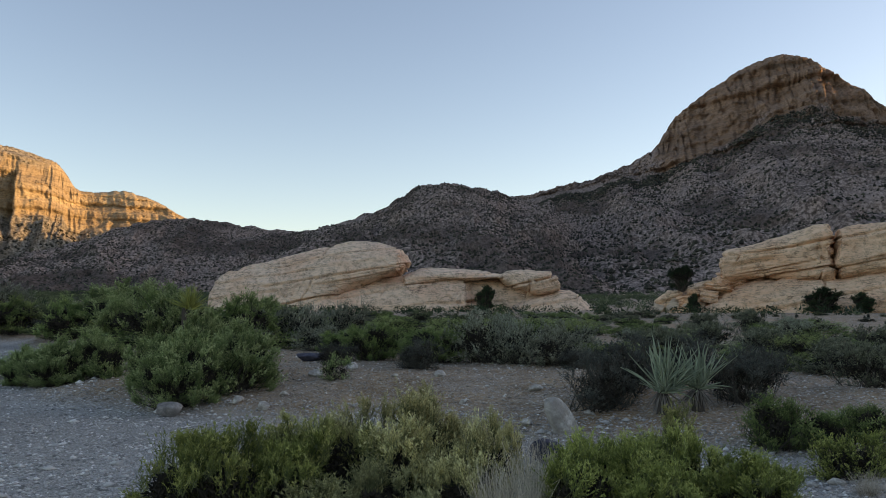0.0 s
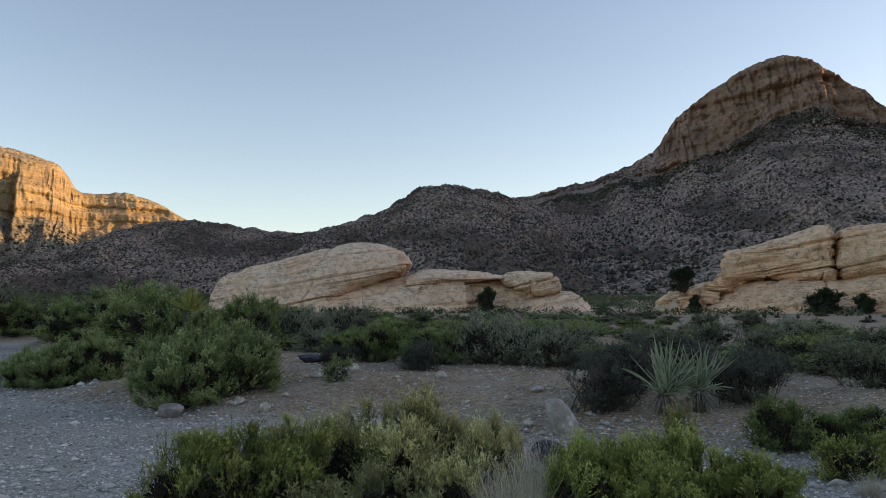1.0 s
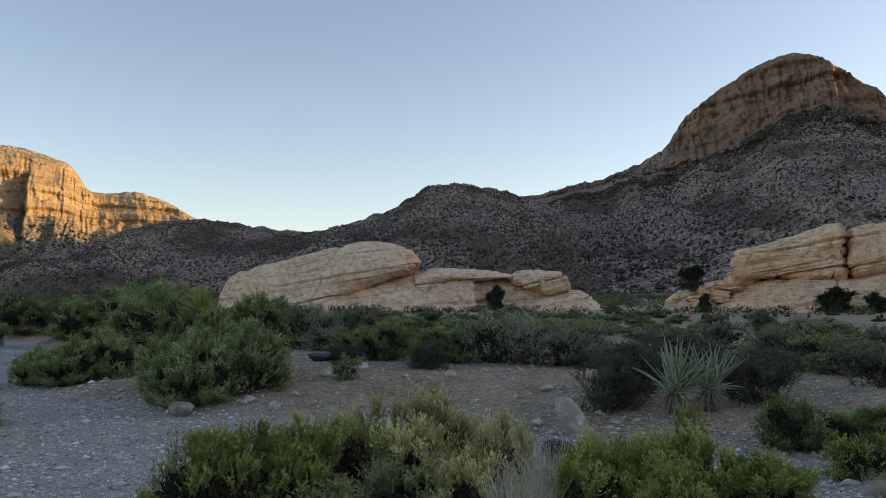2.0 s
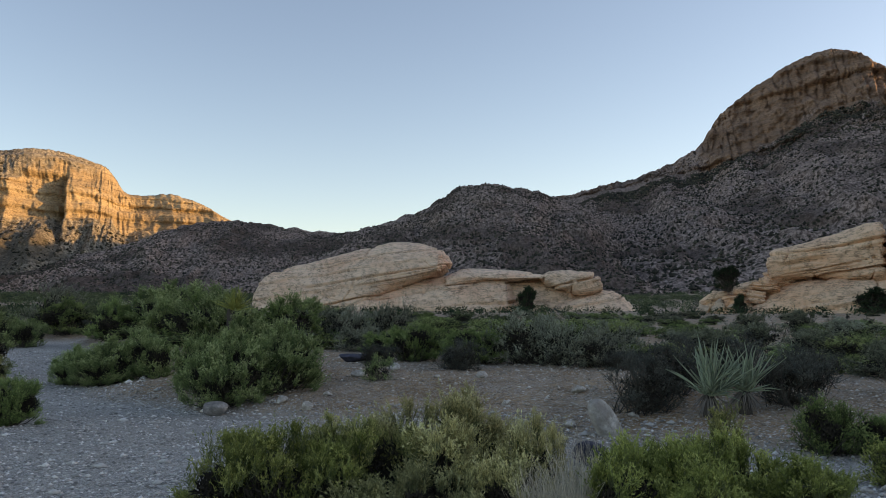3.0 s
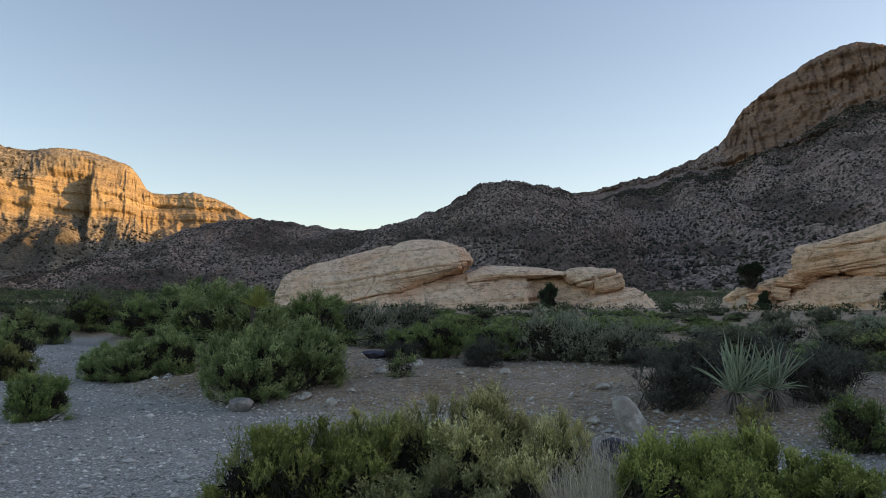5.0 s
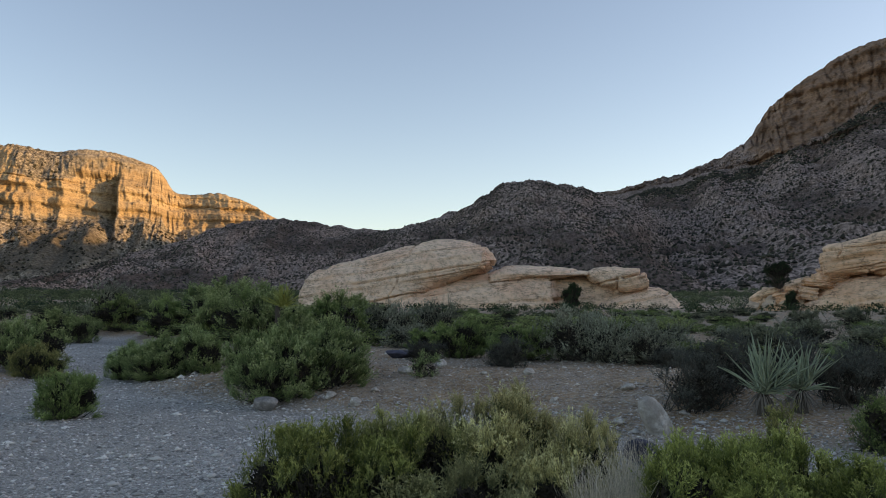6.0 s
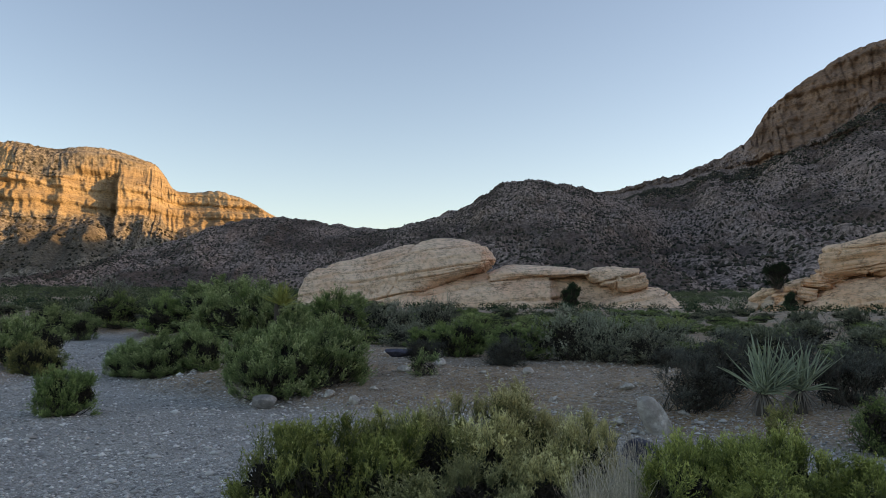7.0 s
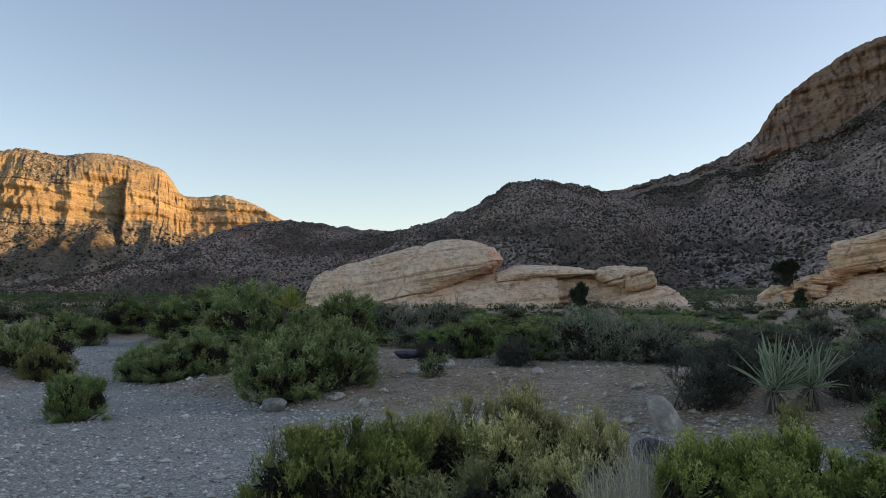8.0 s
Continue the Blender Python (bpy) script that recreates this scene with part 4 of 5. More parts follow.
plant_out([(3.83, 9.3, 0.74, 0.72), (4.32, 9.15, 0.52, 0.66), (4.85, 9.1, 0.5, 0.66)], [creosote(11, "glossy dark green creosote bush on gravel", L_DARK,
          ((-0.1, 0, 0.38, 0.3, 0.3, 0.33), (0.12, 0.05, 0.3, 0.28, 0.3, 0.28), (0, -0.05, 0.46, 0.24, 0.24, 0.26)), 1000)], (0.74, 0.72))
plant_out([(3.96, 7.8, 0.45, 0.66), (4.5, 8.0, 0.42, 0.6)], [creosote(12, "low bright green creosote bush", L_GREEN,
          ((-0.14, 0, 0.24, 0.24, 0.26, 0.22), (0.14, 0, 0.26, 0.24, 0.26, 0.22)), 700)], (0.46, 0.72))


def acacia(seed, lobes, twigs=1100, leaves=None, label="dense grey-green catclaw bush beside the wash"):
    return lambda: bush("catclaw_bush", label, "bush", "catclaw bushes", B_TWIG, leaves or L_ACACIA, seed,
                        dict(lobes=lobes, heads=int(twigs / 4.6), sprays=12, reach=0.22, per_twig=14, inner=0.75, leaf=(0.036, 0.0055), up=0.42, thick=0.011, fan=0.28, clumps=34, twig=0.26, puff=0.62, core=0.18), B_PALE)


ACACIA_A = ((-0.4, 0, 0.5, 0.45, 0.5, 0.48), (0.35, 0, 0.6, 0.5, 0.5, 0.55), (0, 0.2, 0.75, 0.5, 0.5, 0.45), (0.05, -0.25, 0.45, 0.55, 0.4, 0.42))
ACACIA_B = ((-0.35, 0.1, 0.55, 0.45, 0.45, 0.5), (0.3, -0.1, 0.5, 0.5, 0.5, 0.48), (0.1, 0.2, 0.7, 0.42, 0.45, 0.45))
plant_out([(-4.35, 13.1, 1.2, 1.6), (-3.6, 13.75, 1.22, 1.75), (-5.3, 14.5, 0.95, 1.3), (-4.3, 14.9, 1.3, 1.8), (-8.0, 16.4, 1.0, 1.7), (-7.0, 16.4, 1.0, 1.4), (-9.0, 16.9, 0.85, 1.2)],
          [acacia(21, ACACIA_A, 1300), acacia(22, ACACIA_B, 1300)], (1.2, 1.7))
plant_out([(-14.2, 30.0, 1.6, 2.9), (-11.4, 27.6, 1.55, 2.6), (-9.2, 25.3, 1.3, 2.2), (-7.8, 22.7, 1.4, 2.2), (-5.6, 21.4, 1.1, 1.9), (-12.6, 31.5, 1.7, 3.0), (-19.4, 35.7, 1.2, 2.2), (-8.6, 37.1, 1.3, 2.6)],
          [acacia(23, ACACIA_A, 560, L_DARK, "tall dark green catclaw bush on the flat"), acacia(24, ACACIA_B, 560, L_ACACIA, "spreading green catclaw bush on the flat")], (1.2, 1.7))
plant_out([(-1.56, 17.7, 1.02, 1.7), (-0.2, 17.0, 1.1, 1.9), (0.75, 20.4, 0.8, 1.6), (-0.9, 19.5, 0.95, 1.8), (-2.6, 20.6, 0.85, 1.6)],
          [acacia(25, ACACIA_B, 700, L_DARK, "dark green bush at the top of the bank")], (1.2, 1.7))
plant_out([(-11.73, 17.4, 1.35, 2.1), (-13.1, 18.2, 1.15, 2.0), (-19.2, 30.5, 1.25, 2.4), (-17.7, 29.7, 1.2, 1.3)],
          [acacia(26, ACACIA_A, 640, L_ACACIA, "feathery green bush beside the gravel channel"), acacia(27, ACACIA_B, 640, L_ACACIA, "pale green feathery bush beside the channel")], (1.2, 1.6))
plant_out([(-7.0, 11.35, 0.78, 1.05)], [acacia(28, ACACIA_B, 1300, L_DARK, "small dark green bush standing on gravel")], (1.2, 1.6))
plant_out([(-10.9, 16.6, 0.85, 1.25)], [acacia(29, ACACIA_A, 900, L_OLIVE, "yellow-green bush beside the gravel channel")], (1.2, 1.6))


def sage(seed, label, leaves, twigs, name="sagebrush", leaf=(0.03, 0.0055), per=11):
    return lambda: bush(name, label, "shrub", "grey shrubs on the bank", B_TWIG, leaves, seed,
                        dict(lobes=((-0.25, 0, 0.3, 0.3, 0.34, 0.32), (0.22, 0.05, 0.34, 0.34, 0.34, 0.34), (0, -0.1, 0.42, 0.3, 0.3, 0.3)),
                             heads=twigs // 8, sprays=9, reach=0.18, per_twig=per, leaf=leaf, up=0.55, thick=0.007))


plant_out([(-4.0, 24.0, 1.25, 1.6), (-3.1, 25.8, 1.4, 1.7), (0.9, 16.7, 0.68, 1.05), (1.7, 16.3, 0.52, 0.85), (2.3, 16.0, 0.46, 1.0), (-5.2, 26.5, 0.7, 1.1), (3.05, 19.0, 0.5, 0.95), (-21.9, 39.4, 1.2, 1.9), (1.3, 17.4, 0.6, 0.9), (-5.9, 24.5, 0.6, 1.2)],
          [sage(31, "pale grey-green sagebrush at the bank top", L_GREY, 700), sage(32, "ragged grey desert shrub on stony soil", L_GREY, 600)], (0.72, 1.1))
plant_out([(2.2, 11.2, 0.82, 1.4), (4.2, 11.2, 0.72, 1.2), (3.6, 13.0, 0.7, 1.6), (2.6, 15.4, 0.42, 0.9), (-0.5, 15.5, 0.55, 0.95), (4.95, 12.3, 0.66, 1.1), (2.75, 12.0, 0.72, 1.2), (-2.2, 16.3, 0.5, 0.9)],
          [sage(33, "dark leafless blackbrush on the bank", L_DUSK, 900, "blackbrush", (0.024, 0.0035), 12), sage(34, "dark tangled blackbrush on stony soil", L_DUSK, 900, "blackbrush", (0.024, 0.0035), 12)], (0.72, 1.1))
plant_out([(4.05, 24.1, 0.8, 2.0), (2.3, 27.8, 0.6, 1.6), (3.9, 32.7, 0.6, 1.9), (-2.0, 33.2, 0.8, 2.4), (7.7, 17.0, 0.55, 0.95), (6.7, 14.6, 0.42, 0.8), (0.6, 29, 0.65, 1.9), (1.9, 23.5, 0.55, 1.4)],
          [sage(35, "light yellow-green shrub on the flat", L_MID, 600, "green_shrub"), sage(36, "soft green shrub on the flat", L_MID, 600, "green_shrub")], (0.72, 1.1))
plant_out([(10.7, 32.3, 0.85, 1.6), (6.95, 26.6, 0.55, 1.0), (13.0, 33.5, 0.85, 1.5), (10.7, 23.2, 0.7, 1.1), (8.4, 20.0, 0.5, 1.0), (6.2, 16.9, 0.52, 1.1), (7.7, 15.7, 0.5, 0.9), (8.5, 15.9, 0.5, 0.8), (6.3, 11.6, 0.58, 0.8), (6.1, 14.5, 0.55, 1.0), (6.9, 13.6, 0.5, 1.1), (8.2, 14.3, 0.55, 1.2), (7.2, 17.9, 0.6, 1.3), (8.9, 17.2, 0.6, 1.3), (10.2, 18.4, 0.65, 1.4), (4.4, 16.2, 0.5, 1.2), (4.9, 18.2, 0.6, 1.3), (3.9, 14.4, 0.5, 1.1), (7.4, 22.5, 0.6, 1.4), (5.2, 14.0, 0.5, 1.0), (5.6, 19.6, 0.5, 1.1)],
          [sage(37, "dark grey-green desert shrub on stony ground", L_GREYDARK, 700, "desert_shrub"), sage(38, "grey-green desert shrub on stony ground", L_ACACIA, 700, "desert_shrub")], (0.72, 1.1))
plant_out([(-1.92, 14.0, 0.5, 0.6), (5.0, 7.5, 0.3, 0.4)], [sage(39, "small green shrub on the gravel bank", L_ACACIA, 450, "desert_shrub")], (0.72, 1.1))


def grass_tuft(seed, label, blades, height, leaves=None):
    rng = np.random.default_rng(seed)
    root = tagged(new("grass_tuft"), label, "grass", "dry grass tufts")
    a, r = rng.uniform(0, 2 * math.pi, blades), rng.uniform(0, 0.14, blades)
    p = np.stack([np.cos(a) * r, np.sin(a) * r, 0 * a - 0.02], 1)
    lean = unit(np.stack([np.cos(a), np.sin(a), 0 * a], 1) * rng.uniform(0.05, 1.0, (blades, 1)) + rng.normal(0, 0.25, (blades, 3)) + (0, 0, 1))
    V, F = tubes(p, p + lean * (height * rng.uniform(0.5, 1.15, (blades, 1))), np.full(blades, 0.0026), np.full(blades, 0.0008), 3, 0.2, 3, rng)
    tagged(part("foliage", mesh_of("foliage", V, F, [leaves or L_STRAW]), None, root), kind="stuff")
    p2 = p[: blades // 6] * 0.8
    V, F = tubes(p2, p2 + lean[: blades // 6] * height * 0.35, np.full(len(p2), 0.006), np.full(len(p2), 0.002), 4, 0.05, 2, rng)
    tagged(part("stubble", mesh_of("stubble", V, F, [B_TWIG]), None, root), kind="stuff")
    return root


plant_out([(0.5, 5.85, 0.62, 0.4), (0.68, 6.0, 0.62, 0.36), (0.4, 5.7, 0.5, 0.36), (0.6, 9.3, 0.25, 0.35), (3.75, 7.1, 0.2, 0.25), (-1.45, 7.5, 0.62, 0.4), (1.72, 16.6, 0.3, 0.4)],
          [lambda: grass_tuft(41, "pale dry grass tuft with fine grey stems", 420, 0.5)], (0.5, 0.5))


# ---- yuccas: blades are parts of their own ----
def blade_mesh(length, width, curve):
    """A tapering, folded blade along +x that droops by curve."""
    n = 7
    V = []
    for i in range(n):
        t = i / (n - 1)
        w = width * (0.55 + 1.2 * t * (1 - t)) * (1 - t ** 5)
        x, z = length * t, -curve * length * t * t
        V += [(x, -w, z + w * 0.5), (x, 0, z), (x, w, z + w * 0.5), (x, 0, z - 0.004 - 0.006 * (1 - t))]
    F = []
    for i in range(n - 1):
        o = i * 4
        for a, b in ((0, 1), (1, 2), (2, 3), (3, 0)):
            F.append((o + a, o + b, o + 4 + b, o + 4 + a))
    return mesh_of("blade", V, F)


def yucca(label, place, height, width, count, live, dead, seed, trunk=0.12):
    rng = random.Random(seed)
    x, y = place
    root = tagged(new("yucca"), label, "yucca", "yuccas")
    root.matrix_basis = Matrix.Translation((x, y, float(ground(np.array([x]), np.array([y]))[0]) - 0.02))
    bm = bmesh.new()
    bmesh.ops.create_cone(bm, cap_ends=True, segments=12, radius1=0.09, radius2=0.06, depth=trunk + 0.1, matrix=Matrix.Translation((0, 0, (trunk + 0.1) / 2 - 0.08)))
    for v in bm.verts:
        v.co.x, v.co.y = v.co.x * rng.uniform(0.85, 1.15), v.co.y * rng.uniform(0.85, 1.15)
    me = bpy.data.meshes.new("trunk")
    bm.to_mesh(me)
    part("trunk", me, B_TWIG, root, "short fibrous trunk")
    L = height - trunk
    tip = pose(0, 0, 0, rng.uniform(-9, 9), rng.uniform(-9, 9))
    kinds = [blade_mesh(L * k, 0.0145, c) for k, c in ((1.0, 0.05), (0.95, -0.06), (0.85, 0.14), (0.92, 0.0), (0.9, -0.1))]
    for me in kinds:
        me.materials.append(live)
    for i in range(count):
        t = (i + 0.5) / count
        el = 84 - 74 * t ** 1.2 + rng.uniform(-9, 9)
        az = i * 137.5 + rng.uniform(-50, 50)
        k = rng.uniform(0.5, 1.1) * (width * 0.62 / L if el < 35 else 1.0)
        m = tip @ Matrix.LocRotScale((rng.gauss(0, 0.05), rng.gauss(0, 0.05), trunk + 0.09 * (1 - t)), Euler((radians(rng.uniform(-60, 60)), radians(-el), radians(az)), "XYZ"), (k, rng.uniform(0.8, 1.3), rng.uniform(0.6, 1.8)))
        part("blade", kinds[rng.randrange(5)], None, root, m=m)
    if dead:
        shade_or_dead = [blade_mesh(L * 0.6, 0.009, 0.12), blade_mesh(L * 0.5, 0.01, 0.3)]
        for me in shade_or_dead:
            me.materials.append(L_DEAD)
        for i in range(dead):
            m = Matrix.LocRotScale((0, 0, trunk + 0.04), Euler((radians(rng.uniform(-40, 40)), radians(rng.uniform(30, 82)), radians(i * 97 + rng.uniform(-20, 20))), "XYZ"), (rng.uniform(0.6, 1), 1, 1))
            part("dead_blade", shade_or_dead[i % 2], None, root, "withered grey blade", m)
    return root


yucca("large grey-green yucca with spiky blades on the bank", (2.95, 10.7), 1.02, 0.92, 120, L_YUCCA, 70, 1, 0.3)
yucca("grey-green yucca with a skirt of dead blades", (3.44, 10.75), 0.92, 0.76, 84, L_YUCCA, 120, 2, 0.3)
yucca("yellow-green yucca rising above the bushes", (-6.42, 19.6), 1.72, 1.1, 90, L_YUCCA_Y, 10, 3, 1.1)
yucca("pale grey yucca among bushes", (-5.2, 22.6), 0.85, 1.2, 50, L_YUCCA, 6, 4, 0.1)
yucca("slender pale yucca at the bank top", (1.5, 17.3), 0.8, 0.8, 34, L_YUCCA, 4, 5, 0.08)
yucca("slender pale yucca in grey shrubs", (2.05, 19.3), 0.85, 0.8, 34, L_YUCCA, 4, 6, 0.08)
yucca("small pale yucca in the scrub", (5.9, 15.4), 0.5, 0.6, 24, L_YUCCA, 4, 7, 0.05)


# ---- junipers and pines by the outcrops ----
def juniper(seed, label, lobes, trunk_h, twigs=700):
    rng = np.random.default_rng(seed)
    root = tagged(new("juniper_tree"), label, "tree", "junipers by the outcrops")
    tr = tubes(np.array([[0, 0, -0.2]]), np.array([[0.15, 0, trunk_h]]), np.array([0.2]), np.array([0.09]), 9, 0.03, 6, rng)
    part("trunk", mesh_of("trunk", *tr, [B_TWIG]), None, root)
    st, tw, lf, shade_or_dead = bush_parts(seed, lobes, twigs // 5, 9, 0.4, 10, (0.11, 0.03), up=0.1, thick=0.05, inner=0.2, core=0.2)
    tagged(part("branchwork", mesh_of("branchwork", *st, [B_TWIG]), None, root), kind="stuff")
    tagged(part("inner_growth", mesh_of("inner_growth", *shade_or_dead, [B_INNER_SHADE], True), None, root, "dark leaves added as shade inside the crown"), kind="stuff")
    tagged(part("crown", leaf_mesh("crown", *lf, L_JUNIPER), None, root), kind="stuff")
    return root


JUNIPER = ((0, 0, 1.0, 0.9, 0.9, 0.8), (0.3, 0.1, 1.7, 0.8, 0.8, 0.8), (-0.4, 0, 1.5, 0.7, 0.7, 0.7), (0.1, 0, 2.2, 0.55, 0.55, 0.6))
trees = [juniper(61, "dark juniper in front of a sandstone alcove", JUNIPER, 1.6), juniper(62, "dark round juniper on broken sandstone", ((0, 0, 1.5, 1.2, 1.2, 0.8), (0.7, 0, 1.8, 0.8, 0.8, 0.6), (-0.7, 0, 1.6, 0.9, 0.9, 0.6), (0, 0, 2.2, 0.7, 0.7, 0.5)), 1.8, 1000)]
trees[0].matrix_basis = Matrix.LocRotScale((5.6, 104.0, float(ground(5.6, 104.0)) - 0.1), None, (1.3, 1.3, 1.2))
trees[1].matrix_basis = Matrix.LocRotScale((26.6, 87.4, 4.2), None, (1.0, 1.0, 1.0))
for x, y, z, sx, sz in ((26.6, 83.6, None, 0.55, 0.62), (37.0, 77.0, None, 1.35, 0.75), (40.3, 75.6, None, 0.8, 0.6)):
    copy_thing(trees[0], Matrix.LocRotScale((x, y, float(ground(x, y)) - 0.1 if z is None else z), Euler((0, 0, x)), (sx, sx, sz)))


# ---- scrub further off ----
def scatter(count, seed, r0, r1, a0=-43, a1=36, clump=0.0):
    """Random places on the flat, clear of the channel and of the sandstone."""
    rng = np.random.default_rng(seed)
    out = []
    while len(out) < count:
        r, a = math.sqrt(rng.uniform(r0 * r0, r1 * r1)), radians(rng.uniform(a0, a1))
        x, y = r * math.sin(a), r * math.cos(a)
        if bank_distance(np.array([x]), np.array([y]))[0] < 1.2:
            continue
        if 100 < y < 121 and -35 < x < 22 or (abs((x - 30.8) * 0.407 + (y - 86.4) * 0.914) < 9 and x > 22):
            continue
        if r0 > 33 and 24 < r < 70 and 7 < math.degrees(a) < 34 and rng.uniform() < 0.7 + 0.22 * (math.degrees(a) > 20):
            continue
        if clump and grad_noise(np.array([[x / 14, y / 14, 0.5]]), 70)[0] < rng.uniform(-clump, 0.1):
            continue
        out.append((x, y, rng.uniform(0.5, 1.0) * (1 + r / 260), rng.uniform(0.9, 1.8) * (1 + r / 260)))
    return out


def far_shrub(seed, label, leaves):
    return lambda: bush("desert_shrub", label, "shrub", "scrub on the flat", B_TWIG, leaves, seed,
                        dict(lobes=((-0.25, 0, 0.3, 0.32, 0.36, 0.32), (0.22, 0.05, 0.34, 0.36, 0.36, 0.36), (0, -0.1, 0.42, 0.3, 0.3, 0.3)),
                             heads=52, sprays=7, reach=0.2, per_twig=7, leaf=(0.05, 0.012), up=0.4, thick=0.012, plain=True))


FAR = [far_shrub(81, "dark green shrub on the desert flat", L_FAR), far_shrub(82, "olive shrub on the desert flat", L_FAR), far_shrub(83, "grey-green shrub on the desert flat", L_GREYDARK),
       far_shrub(84, "muted green shrub on the desert flat", L_GREYDARK), far_shrub(85, "dark shrub on the desert flat", L_DUSK), far_shrub(86, "dusty green shrub on the desert flat", L_FAR)]
plant_out([(x, y, h * (0.72 if x > -4 else 0.85), w) for x, y, h, w in scatter(66, 15, 17, 40, -27, 33, 0.3)], [sage(51, "dark green shrub among the bank scrub", L_DARK, 480, "desert_shrub", (0.036, 0.008), 8), sage(52, "grey-green shrub among the bank scrub", L_ACACIA, 480, "desert_shrub", (0.036, 0.008), 8),
          sage(53, "dusty grey shrub among the bank scrub", L_GREY, 440, "sagebrush", (0.036, 0.008), 8), sage(54, "olive green shrub among the bank scrub", L_MID, 440, "green_shrub", (0.036, 0.008), 8)], (0.75, 1.1))
open_flat = [(x, y, h * (0.68 if x > -6 else 0.9), w * 0.9) for x, y, h, w in scatter(220, 5, 34, 105, clump=0.25)] + scatter(90, 25, 36, 110, -43, -18)
plant_out([p for p in open_flat if math.hypot(p[0], p[1]) < 70], FAR, (0.8, 1.15))
plant_out([(x, y, h * 0.55, w * 0.5) for x, y, h, w in scatter(60, 35, 26, 80, 4, 34)], FAR, (0.75, 1.15))


def blobs(centres, sizes, rng, squash=1.0):
    """Small ragged clumps of eight faces, joined."""
    o = np.array([(1, 0, 0), (0, 1, 0), (-1, 0, 0), (0, -1, 0), (0, 0, 1), (0, 0, -0.5)], float)
    F = np.array([(0, 1, 4), (1, 2, 4), (2, 3, 4), (3, 0, 4), (1, 0, 5), (2, 1, 5), (3, 2, 5), (0, 3, 5)])
    V = centres[:, None] + o[None] * sizes[:, None, None] * (1, 1, squash) * rng.uniform(0.6, 1.35, (len(centres), 6, 1))
    return V.reshape(-1, 3), (F[None] + np.arange(len(centres))[:, None, None] * 6).reshape(-1, 3)


def tufts(centres, sizes, rng, per=60):
    """Loose heads of leaves, joined."""
    n = len(centres) * per
    d = unit(rng.normal(size=(n, 3))) * rng.uniform(0.4, 1, (n, 1))
    d[:, 2] = np.abs(d[:, 2]) * 0.85
    s = np.repeat(sizes, per)
    p = np.repeat(centres, per, 0) + d * s[:, None]
    V, F = leaf_quads(p, unit(d + rng.normal(0, 0.5, (n, 3))), s * 0.26, s * 0.09, rng)
    return V, F, np.repeat(rng.uniform(0.1, 0.7, len(centres)), per) + rng.uniform(0, 0.25, n)


rng = np.random.default_rng(9)
plant_out([(x, y, h * 0.62, w * 0.85) for x, y, h, w in scatter(60, 45, 22, 62, -9, 16)],
          [sage(55, "low dusty grey-green shrub on the flat", L_GREYDARK, 420, "desert_shrub", (0.036, 0.008), 8), sage(56, "low green shrub on the flat", L_DARK, 420, "desert_shrub", (0.036, 0.008), 8)], (0.75, 1.1))
far = np.array([p for p in open_flat if math.hypot(p[0], p[1]) >= 70] + scatter(2600, 6, 70, 480, clump=0.3) + scatter(700, 7, 112, 330, -4, 26) + scatter(1300, 8, 60, 300, -43, -12))
c = np.stack([far[:, 0], far[:, 1], ground(far[:, 0], far[:, 1]) + 0.1], 1)
for name, mat, sel in (("distant_scrub", L_JUNIPER, slice(0, 1000)), ("distant_scrub", L_DUSK, slice(1000, 1500)), ("distant_scrub", L_FAR, slice(1500, None))):
    ob = new(name, leaf_mesh(name, *tufts(c[sel], far[sel, 3] * 0.45, rng), mat))
    tagged(ob, "low green scrub covering the distant flat", "scrub", kind="stuff")


def slope_scrub(name, P, v, count, lo, hi, seed, vmin=0.03, thresh=-0.05, size=45, vmax=1.0):
    rng = np.random.default_rng(seed)
    j0 = int(np.searchsorted(v, vmin))
    i, j = rng.integers(2, P.shape[0] - 2, count * 3), rng.integers(j0, min(int(np.searchsorted(v, vmax)), P.shape[1] - 1), count * 3)
    k = rng.uniform(0, 1, (count * 3, 1))
    p = P[i, j] * (1 - k) + P[i + 1, j] * k
    keep = fbm(p / size, 3, seed) > rng.uniform(thresh - 0.25, thresh + 0.25, len(p))
    p = p[keep][:count]
    s = rng.uniform(lo, hi, len(p)) * rng.uniform(0.6, 1.0, len(p))
    me = mesh_of(name, *blobs(p + np.array([0, 0, 0.2]) * s[:, None], s, rng), [L_SLOPE], True)
    return tagged(new(name, me), "dark scrub dotting the stony slope", "scrub", kind="stuff")


slope_scrub("hillside_scrub", HILL_P, HILL_V, 14000, 0.5, 1.5, 11, thresh=-0.25)
slope_scrub("hillside_scrub", LOW_P, LOW_V, 12000, 0.5, 1.5, 12, thresh=-0.25)
slope_scrub("mountain_scrub", PEAK_P, PEAK_V, 17000, 0.8, 2.4, 13, 0.11, thresh=-0.2)
slope_scrub("mountain_scrub", PEAK_P, PEAK_V, 3600, 1.2, 3.6, 15, 0.105, thresh=-0.1, size=70, vmax=0.24)
slope_scrub("hillside_scrub", HILL_P, HILL_V, 130, 0.6, 1.9, 16, -0.01, thresh=-0.3, vmax=0.06)
slope_scrub("cliff_scrub", CLIFF_P, CLIFF_V, 3000, 3, 8, 14, 0.2)


